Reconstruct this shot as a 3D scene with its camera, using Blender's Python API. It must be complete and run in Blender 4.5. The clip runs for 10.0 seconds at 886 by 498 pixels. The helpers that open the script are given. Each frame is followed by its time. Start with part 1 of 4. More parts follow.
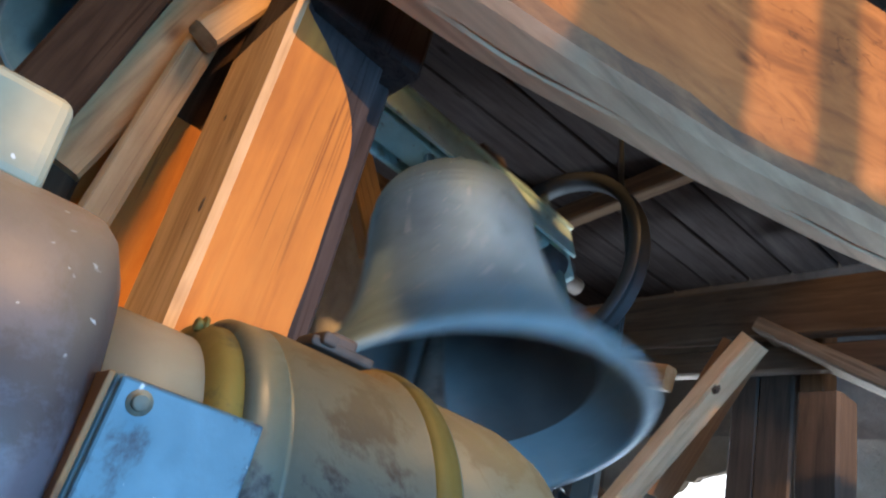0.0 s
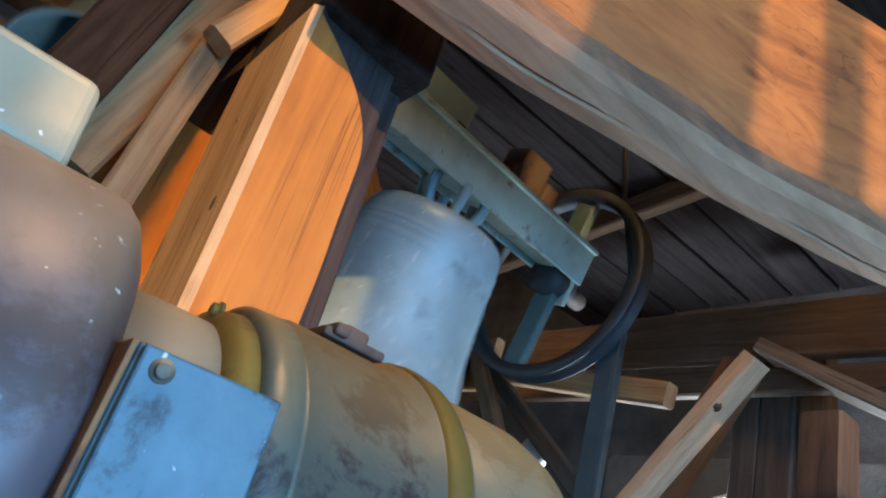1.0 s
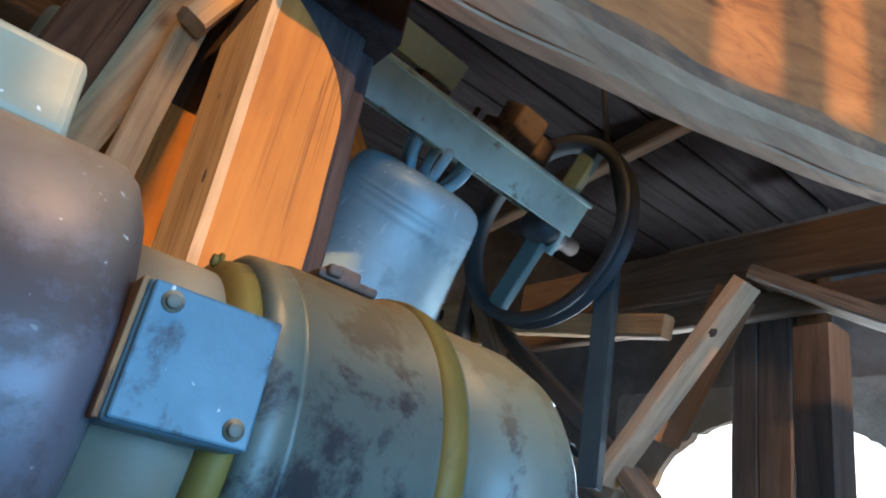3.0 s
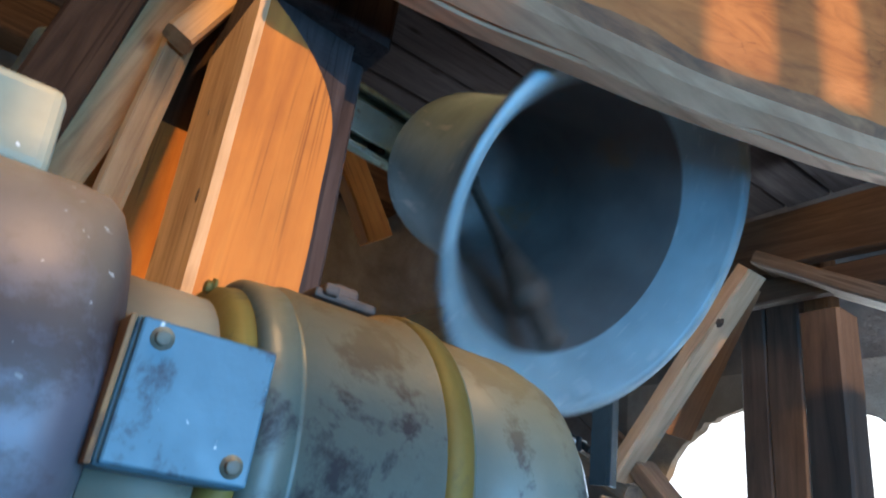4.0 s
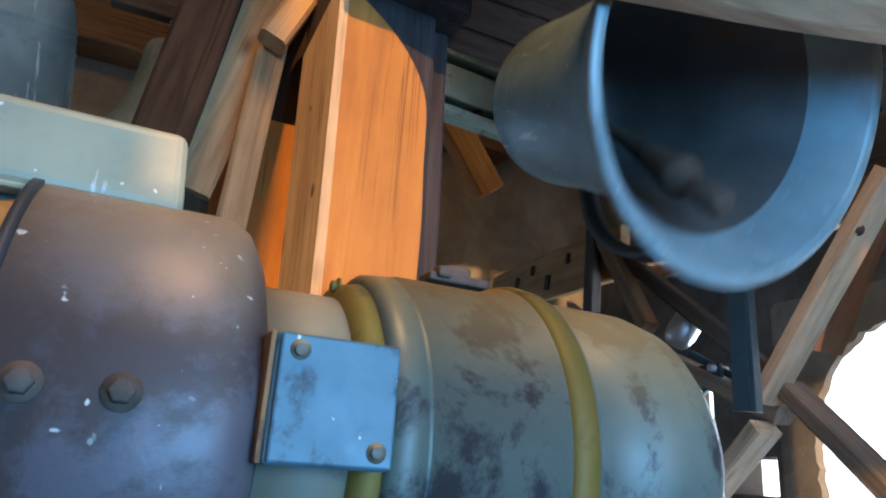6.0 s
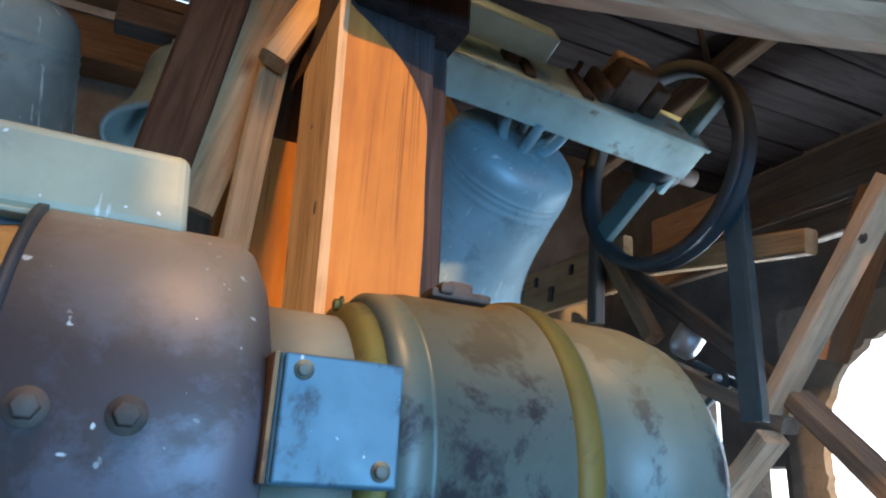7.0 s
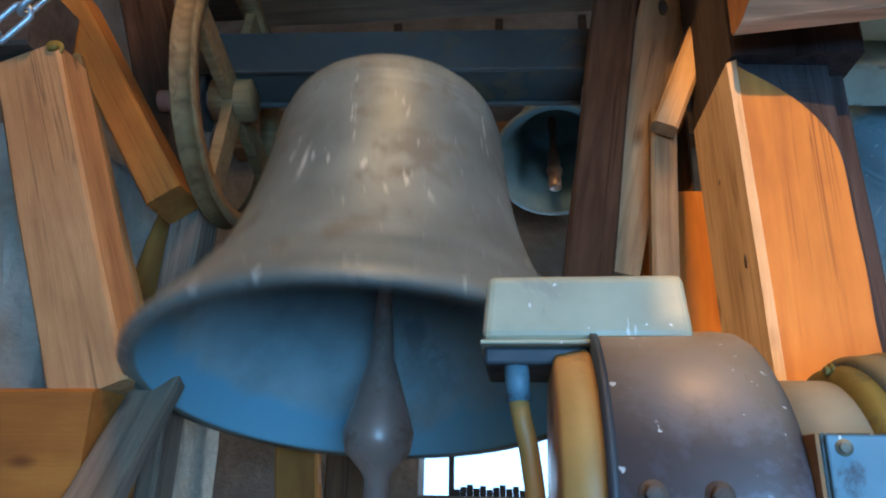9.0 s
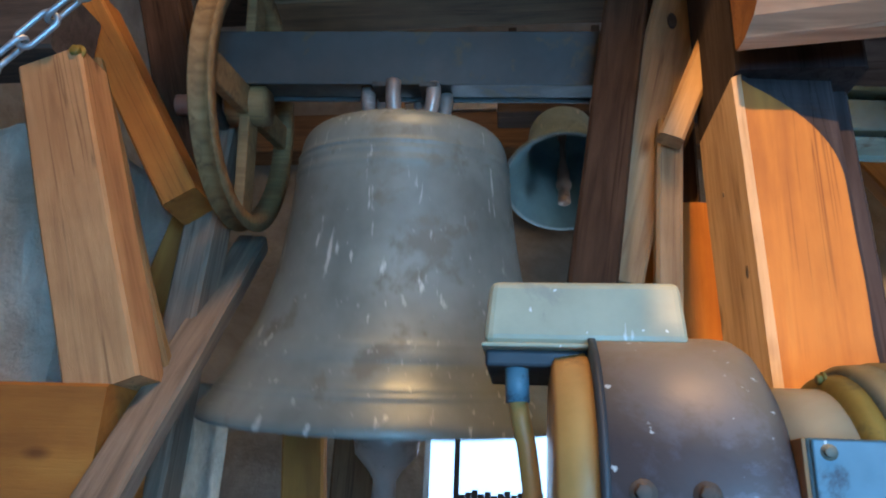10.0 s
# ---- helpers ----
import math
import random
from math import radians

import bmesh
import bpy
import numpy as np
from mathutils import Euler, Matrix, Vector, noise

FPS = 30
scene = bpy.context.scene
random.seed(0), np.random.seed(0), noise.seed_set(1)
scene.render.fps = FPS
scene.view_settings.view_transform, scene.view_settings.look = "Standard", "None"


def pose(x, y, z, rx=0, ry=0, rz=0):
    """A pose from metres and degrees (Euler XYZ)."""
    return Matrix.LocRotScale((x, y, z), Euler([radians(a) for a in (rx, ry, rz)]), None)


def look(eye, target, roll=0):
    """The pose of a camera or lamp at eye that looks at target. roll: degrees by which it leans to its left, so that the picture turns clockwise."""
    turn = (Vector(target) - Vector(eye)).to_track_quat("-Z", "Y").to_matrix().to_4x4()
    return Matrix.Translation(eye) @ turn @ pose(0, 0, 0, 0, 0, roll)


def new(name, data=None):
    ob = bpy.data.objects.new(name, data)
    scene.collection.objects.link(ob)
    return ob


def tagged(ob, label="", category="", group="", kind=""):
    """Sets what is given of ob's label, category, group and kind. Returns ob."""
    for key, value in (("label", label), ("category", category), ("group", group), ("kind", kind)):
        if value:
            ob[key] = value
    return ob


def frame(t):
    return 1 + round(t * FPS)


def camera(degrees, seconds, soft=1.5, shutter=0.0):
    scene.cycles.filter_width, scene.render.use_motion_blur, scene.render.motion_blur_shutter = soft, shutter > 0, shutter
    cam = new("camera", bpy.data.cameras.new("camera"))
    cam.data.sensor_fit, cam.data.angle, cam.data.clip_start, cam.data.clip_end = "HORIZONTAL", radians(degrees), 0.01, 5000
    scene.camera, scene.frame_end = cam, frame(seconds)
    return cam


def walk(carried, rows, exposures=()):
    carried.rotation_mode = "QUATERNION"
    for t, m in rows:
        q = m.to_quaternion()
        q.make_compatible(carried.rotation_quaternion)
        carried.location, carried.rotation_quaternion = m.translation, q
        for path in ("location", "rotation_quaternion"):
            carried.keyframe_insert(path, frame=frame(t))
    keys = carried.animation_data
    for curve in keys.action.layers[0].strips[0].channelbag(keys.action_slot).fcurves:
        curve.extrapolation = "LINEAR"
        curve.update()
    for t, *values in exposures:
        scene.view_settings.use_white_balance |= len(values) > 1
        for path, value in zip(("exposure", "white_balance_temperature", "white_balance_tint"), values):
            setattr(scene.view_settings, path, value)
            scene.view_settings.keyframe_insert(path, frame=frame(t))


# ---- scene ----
cam = camera(64.3, 10.0, soft=2.0, shutter=0.8)

PATH = [
    (0, (0.259, 0.222, 1.47), (1.268, 1.736, 2.302), 15.9),
    (0.5, (0.261, 0.233, 1.464), (1.242, 1.734, 2.35), 16.3),
    (1, (0.258, 0.231, 1.442), (1.241, 1.731, 2.327), 17.3),
    (1.5, (0.251, 0.203, 1.435), (1.241, 1.695, 2.326), 17.2),
    (2, (0.253, 0.188, 1.398), (1.263, 1.697, 2.235), 14.7),
    (2.5, (0.259, 0.184, 1.395), (1.278, 1.7, 2.21), 12.3),
    (3.8, (0.264, 0.191, 1.407), (1.284, 1.717, 2.203), 9.5),
    (4, (0.267, 0.189, 1.415), (1.283, 1.714, 2.216), 8.5),
    (4.5, (0.267, 0.174, 1.421), (1.247, 1.72, 2.227), 6.7),
    (5, (0.264, 0.168, 1.421), (1.178, 1.814, 2.093), 6.3),
    (5.5, (0.257, 0.151, 1.432), (1.06, 1.877, 2.044), 5.0),
    (7, (0.256, 0.14, 1.44), (1.01, 1.876, 2.087), 3.1),
    (7.2, (0.249, 0.132, 1.443), (0.993, 1.871, 2.092), 2.0),
    (7.5, (0.23, 0.101, 1.454), (0.704, 1.933, 2.102), -0.6),
    (8, (0.14, 0.024, 1.462), (0.169, 1.919, 2.101), 0.4),
    (8.5, (0.105, -0.012, 1.47), (-0.069, 1.874, 2.111), 1.6),
    (9, (0.091, -0.028, 1.48), (-0.118, 1.858, 2.112), 1.1),
    (9.5, (0.093, -0.037, 1.476), (-0.139, 1.843, 2.119), 1.4),
    (10, (0.101, -0.054, 1.469), (-0.138, 1.822, 2.117), 2.5),
]
walk(cam, [(t, look(eye, target, roll)) for t, eye, target, roll in PATH])

# ---- world, sun, window light and added fill ----
world = bpy.data.worlds.new("sky")
scene.world = world
world.use_nodes = True
wn = world.node_tree.nodes
sky = wn.new("ShaderNodeTexSky")
sky.sky_type, sky.sun_disc = "NISHITA", False
sky.sun_elevation, sky.sun_rotation = radians(6.6), radians(196)
wn["Background"].inputs["Strength"].default_value = 0.12
world.node_tree.links.new(sky.outputs[0], wn["Background"].inputs["Color"])

SUN_WAY = Vector((0.30, 1.0, -0.12))          # late warm sun from behind, over the left shoulder
sun = new("sun", bpy.data.lights.new("sun", "SUN"))
sun.data.energy, sun.data.angle, sun.data.color = 4.0, radians(0.9), (1.0, 0.58, 0.24)
sun.matrix_world = look((-0.8, -4.0, 5.0), Vector((-0.8, -4.0, 5.0)) + SUN_WAY)


def window_light(place, target, w, h, watts, colour):
    lamp = new("window_light", bpy.data.lights.new("window_light", "AREA"))
    lamp.data.shape, lamp.data.size, lamp.data.size_y = "RECTANGLE", w, h
    lamp.data.energy, lamp.data.color = watts, colour
    lamp.matrix_world = look(place, target)
    return lamp


BLUE = (0.15, 0.50, 1.0)
window_light((0.75, -1.42, 1.45), (0.40, 1.0, 1.55), 1.2, 0.8, 78, BLUE)         # low south window, blue sky
window_light((1.90, -1.46, 2.0), (1.9, 1.4, 1.9), 0.55, 0.7, 13, (0.78, 0.88, 1.0))      # added fill for the east braces, in an unseen opening
window_light((0.15, -0.10, 4.36), (-0.35, 0.62, 1.6), 0.9, 0.8, 56, (1.0, 0.60, 0.28))     # added warm fill from above, through an unseen ceiling hatch
window_light((-0.1, 3.76, 1.62), (-0.1, 1.0, 1.6), 0.6, 0.32, 10, (0.40, 0.66, 1.0))
window_light((2.97, 1.70, 1.6), (1.2, 0.6, 1.9), 1.0, 1.0, 52, (0.60, 0.80, 1.0))        # east window


# ---- materials ----
def mat(name, colour, rough=0.7, metal=0.0):
    m = bpy.data.materials.new(name)
    m.use_nodes = True
    b = m.node_tree.nodes["Principled BSDF"]
    b.inputs["Base Color"].default_value = (*colour, 1)
    b.inputs["Roughness"].default_value, b.inputs["Metallic"].default_value = rough, metal
    return m, m.node_tree.nodes, m.node_tree.links, b


def ramp(nodes, links, src, stops):
    r = nodes.new("ShaderNodeValToRGB")
    e = r.color_ramp.elements
    while len(e) < len(stops):
        e.new(0.5)
    for k, (p, c) in zip(e, stops):
        k.position, k.color = p, (*c, 1)
    links.new(src, r.inputs[0])
    return r


def coords(nodes, links, scale, random_shift=True):
    tc, mp = nodes.new("ShaderNodeTexCoord"), nodes.new("ShaderNodeMapping")
    mp.inputs["Scale"].default_value = scale
    links.new(tc.outputs["Object"], mp.inputs["Vector"])
    if random_shift:
        oi, mul = nodes.new("ShaderNodeObjectInfo"), nodes.new("ShaderNodeMath")
        mul.operation = "MULTIPLY"
        mul.inputs[1].default_value = 37.0
        links.new(oi.outputs["Random"], mul.inputs[0])
        links.new(mul.outputs[0], mp.inputs["Location"])
    return mp.outputs["Vector"]


def noise_tex(nodes, links, vec, scale, detail=6, rough=0.6, distort=0.0):
    n = nodes.new("ShaderNodeTexNoise")
    n.inputs["Scale"].default_value, n.inputs["Detail"].default_value = scale, detail
    n.inputs["Roughness"].default_value, n.inputs["Distortion"].default_value = rough, distort
    links.new(vec, n.inputs["Vector"])
    return n.outputs["Fac"]


def mix(nodes, links, a, b, fac, kind="MIX"):
    m = nodes.new("ShaderNodeMix")
    m.data_type, m.blend_type = "RGBA", kind
    if isinstance(fac, float):
        m.inputs["Factor"].default_value = fac
    else:
        links.new(fac, m.inputs["Factor"])
    for socket, v in ((m.inputs["A"], a), (m.inputs["B"], b)):
        if isinstance(v, tuple):
            socket.default_value = (*v, 1)
        else:
            links.new(v, socket)
    return m.outputs["Result"]


def bump(nodes, links, bsdf, src, strength, distance=0.01):
    b = nodes.new("ShaderNodeBump")
    b.inputs["Strength"].default_value, b.inputs["Distance"].default_value = strength, distance
    links.new(src, b.inputs["Height"])
    links.new(b.outputs[0], bsdf.inputs["Normal"])


def wood(name, light, mid, dark, grain=1.0, rough=0.75, knots=True):
    """Sawn timber, the grain along the piece's own x axis."""
    m, n, l, b = mat(name, mid, rough)
    v = coords(n, l, (1.1 * grain, 16 * grain, 16 * grain))
    g = noise_tex(n, l, v, 2.2, 8, 0.62, 0.8)
    col = ramp(n, l, g, [(0.28, dark), (0.5, mid), (0.72, light)]).outputs[0]
    v2 = coords(n, l, (2.5, 5, 5))
    s = noise_tex(n, l, v2, 1.6, 5, 0.6)
    stain = ramp(n, l, s, [(0.38, (0.62, 0.55, 0.5)), (0.62, (1.0, 1.0, 1.0))]).outputs[0]
    col = mix(n, l, col, stain, 0.55, "MULTIPLY")
    if knots:
        vk = coords(n, l, (3.2, 8, 8))
        k = n.new("ShaderNodeTexVoronoi")
        k.inputs["Scale"].default_value = 1.0
        l.new(vk, k.inputs["Vector"])
        kr = ramp(n, l, k.outputs["Distance"], [(0.03, (0.22, 0.13, 0.08)), (0.12, (1, 1, 1))]).outputs[0]
        col = mix(n, l, col, kr, 0.7, "MULTIPLY")
    # drying cracks along the grain
    cr = noise_tex(n, l, coords(n, l, (0.40, 17, 17)), 1.5, 3, 0.5, 0.1)
    crack = ramp(n, l, cr, [(0.485, (1, 1, 1)), (0.496, (0.20, 0.14, 0.10)), (0.504, (0.20, 0.14, 0.10)), (0.515, (1, 1, 1))]).outputs[0]
    patch = ramp(n, l, noise_tex(n, l, coords(n, l, (1.6, 4, 4)), 1.3, 2, 0.5), [(0.50, (0, 0, 0)), (0.56, (1, 1, 1))]).outputs[0]
    col = mix(n, l, col, mix(n, l, (1.0, 1.0, 1.0), crack, patch), 0.5, "MULTIPLY")
    l.new(col, b.inputs["Base Color"])
    fine = noise_tex(n, l, coords(n, l, (4, 90, 90)), 3.0, 6, 0.7)
    bump(n, l, b, fine, 0.35, 0.004)
    return m


def metal_paint(name, colour, spot, rough=0.45, metal=0.0, spots=0.42, drips=None, spot_scale=9.0, lit_dust=None, specks=0.0):
    """Painted or bare metal with worn spots, grime and drips."""
    m, n, l, b = mat(name, colour, rough, metal)
    v = coords(n, l, (1, 1, 1))
    big = noise_tex(n, l, v, 4.0, 6, 0.6)
    shade = ramp(n, l, big, [(0.3, tuple(c * 0.62 for c in colour)), (0.7, tuple(min(1, c * 1.18) for c in colour))]).outputs[0]
    sp = noise_tex(n, l, v, spot_scale, 7, 0.68, 0.3)
    mask = ramp(n, l, sp, [(spots - 0.05, (1, 1, 1)), (spots + 0.03, (0, 0, 0))])
    col = mix(n, l, shade, spot, mask.outputs[0])
    if drips:
        d = noise_tex(n, l, coords(n, l, (26, 26, 3.0)), 1.7, 4, 0.6)
        dm = ramp(n, l, d, [(0.635, (0, 0, 0)), (0.69, (0.9, 0.9, 0.9))])
        col = mix(n, l, col, drips, dm.outputs[0])
    if lit_dust:
        # ochre on faces that look up: dust, with warm light from above painted in
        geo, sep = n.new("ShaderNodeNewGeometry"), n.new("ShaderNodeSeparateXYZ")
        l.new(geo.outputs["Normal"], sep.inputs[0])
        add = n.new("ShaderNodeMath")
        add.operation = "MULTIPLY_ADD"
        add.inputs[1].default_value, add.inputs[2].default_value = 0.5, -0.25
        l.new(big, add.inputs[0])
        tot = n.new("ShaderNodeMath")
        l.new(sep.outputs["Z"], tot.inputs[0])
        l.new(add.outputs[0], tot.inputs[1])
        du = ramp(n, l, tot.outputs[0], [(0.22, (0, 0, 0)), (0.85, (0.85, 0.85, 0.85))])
        col = mix(n, l, col, lit_dust, du.outputs[0])
    if specks:
        k = n.new("ShaderNodeTexVoronoi")
        k.inputs["Scale"].default_value = 55.0
        wob, warp = n.new("ShaderNodeTexNoise"), n.new("ShaderNodeVectorMath")
        wob.inputs["Scale"].default_value = 70.0
        warp.operation = "MULTIPLY_ADD"
        warp.inputs[1].default_value = (0.02, 0.02, 0.02)
        l.new(v, wob.inputs["Vector"])
        l.new(wob.outputs["Color"], warp.inputs[0])
        l.new(v, warp.inputs[2])
        l.new(warp.outputs[0], k.inputs["Vector"])
        km = ramp(n, l, k.outputs["Distance"], [(specks, (1, 1, 1)), (specks + 0.06, (0, 0, 0))])
        keep = ramp(n, l, k.outputs["Color"], [(0.60, (0, 0, 0)), (0.72, (1, 1, 1))])
        col = mix(n, l, col, (0.72, 0.70, 0.64), mix(n, l, km.outputs[0], keep.outputs[0], 1.0, "MULTIPLY"))
    l.new(col, b.inputs["Base Color"])
    r = ramp(n, l, sp, [(0.3, (rough + 0.25,) * 3), (0.7, (rough - 0.1,) * 3)])
    l.new(r.outputs[0], b.inputs["Roughness"])
    bump(n, l, b, noise_tex(n, l, v, 60, 5, 0.6), 0.18, 0.003)
    return m


def stone(name, light, dark, scale=3.0):
    m, n, l, b = mat(name, light, 0.92)
    v = coords(n, l, (1, 1, 1), False)
    a = noise_tex(n, l, v, scale, 9, 0.65, 0.4)
    c = ramp(n, l, a, [(0.3, dark), (0.52, tuple((p + q) / 2 for p, q in zip(light, dark))), (0.72, light)]).outputs[0]
    l.new(c, b.inputs["Base Color"])
    bump(n, l, b, noise_tex(n, l, v, scale * 5, 9, 0.7), 0.9, 0.03)
    return m


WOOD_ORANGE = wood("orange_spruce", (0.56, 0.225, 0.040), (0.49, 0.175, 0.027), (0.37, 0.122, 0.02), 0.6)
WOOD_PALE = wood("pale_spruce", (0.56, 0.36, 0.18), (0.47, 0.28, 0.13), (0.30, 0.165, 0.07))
# spruce brightened for the light on the post's side
WOOD_BRIGHT = wood("brightened_spruce", (0.74, 0.53, 0.32), (0.64, 0.43, 0.24), (0.42, 0.25, 0.12))
WOOD_NEW = wood("new_pine", (0.86, 0.66, 0.45), (0.78, 0.57, 0.37), (0.60, 0.40, 0.23))
WOOD_BROWN = wood("brown_oak", (0.26, 0.145, 0.07), (0.19, 0.10, 0.047), (0.10, 0.05, 0.025))
WOOD_GREY = wood("weathered_oak", (0.36, 0.27, 0.19), (0.25, 0.185, 0.13), (0.12, 0.085, 0.06))
WOOD_DARK = wood("dark_oak", (0.13, 0.09, 0.065), (0.085, 0.06, 0.045), (0.042, 0.029, 0.022))
WOOD_TAR = wood("tarred_oak", (0.10, 0.055, 0.032), (0.066, 0.036, 0.021), (0.034, 0.019, 0.012))
WOOD_TAR.node_tree.nodes["Principled BSDF"].inputs["Specular IOR Level"].default_value = 0.1
WOOD_OCHRE = wood("ochre_oak", (0.36, 0.22, 0.09), (0.28, 0.16, 0.06), (0.16, 0.085, 0.03))
WOOD_BEAM = wood("waney_beam", (0.44, 0.19, 0.06), (0.33, 0.135, 0.04), (0.15, 0.055, 0.018), 0.6)
WOOD_WANE = wood("grey_wane", (0.72, 0.47, 0.29), (0.62, 0.39, 0.24), (0.40, 0.245, 0.145), 0.8)
WOOD_ROSY = wood("rosy_spruce", (0.70, 0.40, 0.185), (0.61, 0.32, 0.135), (0.42, 0.20, 0.08), 0.8)
WOOD_BARK = wood("bark_edge", (0.30, 0.17, 0.085), (0.19, 0.105, 0.055), (0.07, 0.045, 0.03), 0.9)
WOOD_UMBER = wood("umber_oak", (0.19, 0.125, 0.08), (0.14, 0.09, 0.056), (0.075, 0.046, 0.03))
BRONZE = metal_paint("bell_bronze", (0.25, 0.285, 0.255), (0.185, 0.185, 0.15), 0.40, 0.30, 0.40, (0.60, 0.62, 0.58), 7.0, None, 0.045)
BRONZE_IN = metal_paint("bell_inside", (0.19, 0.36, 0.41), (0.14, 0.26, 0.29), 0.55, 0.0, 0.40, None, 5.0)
# great bell's inside: teal patina, with lip light and deep shade painted in
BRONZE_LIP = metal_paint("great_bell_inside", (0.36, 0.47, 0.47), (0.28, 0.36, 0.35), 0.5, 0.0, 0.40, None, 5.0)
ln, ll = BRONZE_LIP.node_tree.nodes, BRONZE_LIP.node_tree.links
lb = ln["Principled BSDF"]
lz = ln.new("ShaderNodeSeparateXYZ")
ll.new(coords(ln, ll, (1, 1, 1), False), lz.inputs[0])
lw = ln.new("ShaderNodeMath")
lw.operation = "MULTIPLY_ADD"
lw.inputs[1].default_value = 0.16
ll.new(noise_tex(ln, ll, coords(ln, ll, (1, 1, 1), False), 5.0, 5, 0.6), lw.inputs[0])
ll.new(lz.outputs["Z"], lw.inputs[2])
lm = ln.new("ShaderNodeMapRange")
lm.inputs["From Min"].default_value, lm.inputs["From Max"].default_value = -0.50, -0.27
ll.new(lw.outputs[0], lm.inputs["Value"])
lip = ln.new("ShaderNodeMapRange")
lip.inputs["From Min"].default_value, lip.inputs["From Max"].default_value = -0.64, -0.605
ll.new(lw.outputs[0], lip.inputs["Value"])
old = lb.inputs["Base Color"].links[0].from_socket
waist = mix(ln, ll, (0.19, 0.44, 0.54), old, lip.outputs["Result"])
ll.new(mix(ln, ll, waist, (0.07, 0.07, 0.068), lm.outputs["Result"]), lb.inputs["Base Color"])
# darker copy for the small bell's inside, its shade painted into the colour
BRONZE_SHADE = metal_paint("shaded_bronze", (0.15, 0.14, 0.13), (0.20, 0.13, 0.075), 0.55, 0.3, 0.36, None, 3.0)
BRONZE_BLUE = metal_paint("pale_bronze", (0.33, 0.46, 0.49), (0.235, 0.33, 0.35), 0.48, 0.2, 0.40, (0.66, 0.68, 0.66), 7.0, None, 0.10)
GREEN_STEEL = metal_paint("green_steel", (0.50, 0.66, 0.59), (0.26, 0.24, 0.17), 0.4, 0.1, 0.40)
SPOKE_PAINT = metal_paint("dull_teal_paint", (0.10, 0.17, 0.165), (0.09, 0.08, 0.06), 0.5, 0.1, 0.42)
YOKE_PAINT = metal_paint("slate_paint", (0.075, 0.075, 0.068), (0.12, 0.085, 0.045), 0.45, 0.1, 0.42)
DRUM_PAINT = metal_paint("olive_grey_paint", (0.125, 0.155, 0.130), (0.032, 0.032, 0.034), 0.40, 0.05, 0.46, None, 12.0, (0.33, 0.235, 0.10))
BOX_PAINT = metal_paint("pale_blue_paint", (0.095, 0.20, 0.25), (0.045, 0.045, 0.055), 0.42, 0.0, 0.45, None, 13.0, None, 0.05)
CREAM_PAINT = metal_paint("cream_paint", (0.40, 0.375, 0.25), (0.31, 0.29, 0.21), 0.45, 0.0, 0.40, (0.80, 0.80, 0.74), 12.0, None, 0.09)
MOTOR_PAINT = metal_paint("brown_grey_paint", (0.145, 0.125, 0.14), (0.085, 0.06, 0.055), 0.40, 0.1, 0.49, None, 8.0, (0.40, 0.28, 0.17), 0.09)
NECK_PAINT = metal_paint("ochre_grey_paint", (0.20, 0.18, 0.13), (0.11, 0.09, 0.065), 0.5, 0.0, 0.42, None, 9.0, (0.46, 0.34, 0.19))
OCHRE = metal_paint("ochre_rust", (0.25, 0.165, 0.03), (0.13, 0.09, 0.03), 0.6, 0.1, 0.42)
ORANGE_PAINT = metal_paint("orange_paint", (0.55, 0.29, 0.08), (0.35, 0.18, 0.06), 0.45, 0.0, 0.38)
DARK_STEEL = metal_paint("dark_steel", (0.055, 0.06, 0.065), (0.10, 0.07, 0.05), 0.5, 0.4, 0.36)
STRUT_STEEL = metal_paint("blue_black_steel", (0.05, 0.085, 0.10), (0.08, 0.07, 0.06), 0.45, 0.3, 0.36)
GALVANISED = metal_paint("galvanised_steel", (0.55, 0.58, 0.60), (0.38, 0.40, 0.42), 0.35, 0.7, 0.36)
RUST = metal_paint("rusty_iron", (0.12, 0.085, 0.065), (0.065, 0.045, 0.035), 0.7, 0.2, 0.44)
RUST_ORANGE = metal_paint("orange_rust", (0.36, 0.165, 0.06), (0.17, 0.08, 0.04), 0.65, 0.0, 0.44)
IRON = metal_paint("worn_iron", (0.46, 0.33, 0.27), (0.28, 0.19, 0.15), 0.32, 0.3, 0.42)
# near-black wood that paints in deep shade round the post and boards
WOOD_BLACK = wood("shade_black_oak", (0.085, 0.066, 0.062), (0.062, 0.048, 0.046), (0.036, 0.028, 0.026), 1.0, 1.0)
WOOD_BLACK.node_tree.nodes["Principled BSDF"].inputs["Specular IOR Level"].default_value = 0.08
PLASTIC_WHITE = mat("white_plastic", (0.75, 0.75, 0.72), 0.4)[0]
STONE = stone("rubble_plaster", (0.44, 0.41, 0.36), (0.20, 0.17, 0.14))
STONE_DARK = stone("sooty_stone", (0.30, 0.275, 0.25), (0.11, 0.10, 0.09))
LIME = stone("lime_plaster", (0.88, 0.78, 0.62), (0.46, 0.37, 0.26), 6.0)
PLANK_FLOOR = wood("floor_plank", (0.24, 0.17, 0.11), (0.17, 0.115, 0.07), (0.09, 0.06, 0.035))


# ---- building helpers ----
def part(name, bm, material, parent, label="", m=None):
    me = bpy.data.meshes.new(name)
    bm.to_mesh(me)
    bm.free()
    for k in (material if isinstance(material, (list, tuple)) else [material]):
        me.materials.append(k)
    ob = new(name, me)
    if parent is not None:
        ob.parent = parent
    if m is not None:
        ob.matrix_basis = m
    if label:
        ob["label"] = label
    return ob


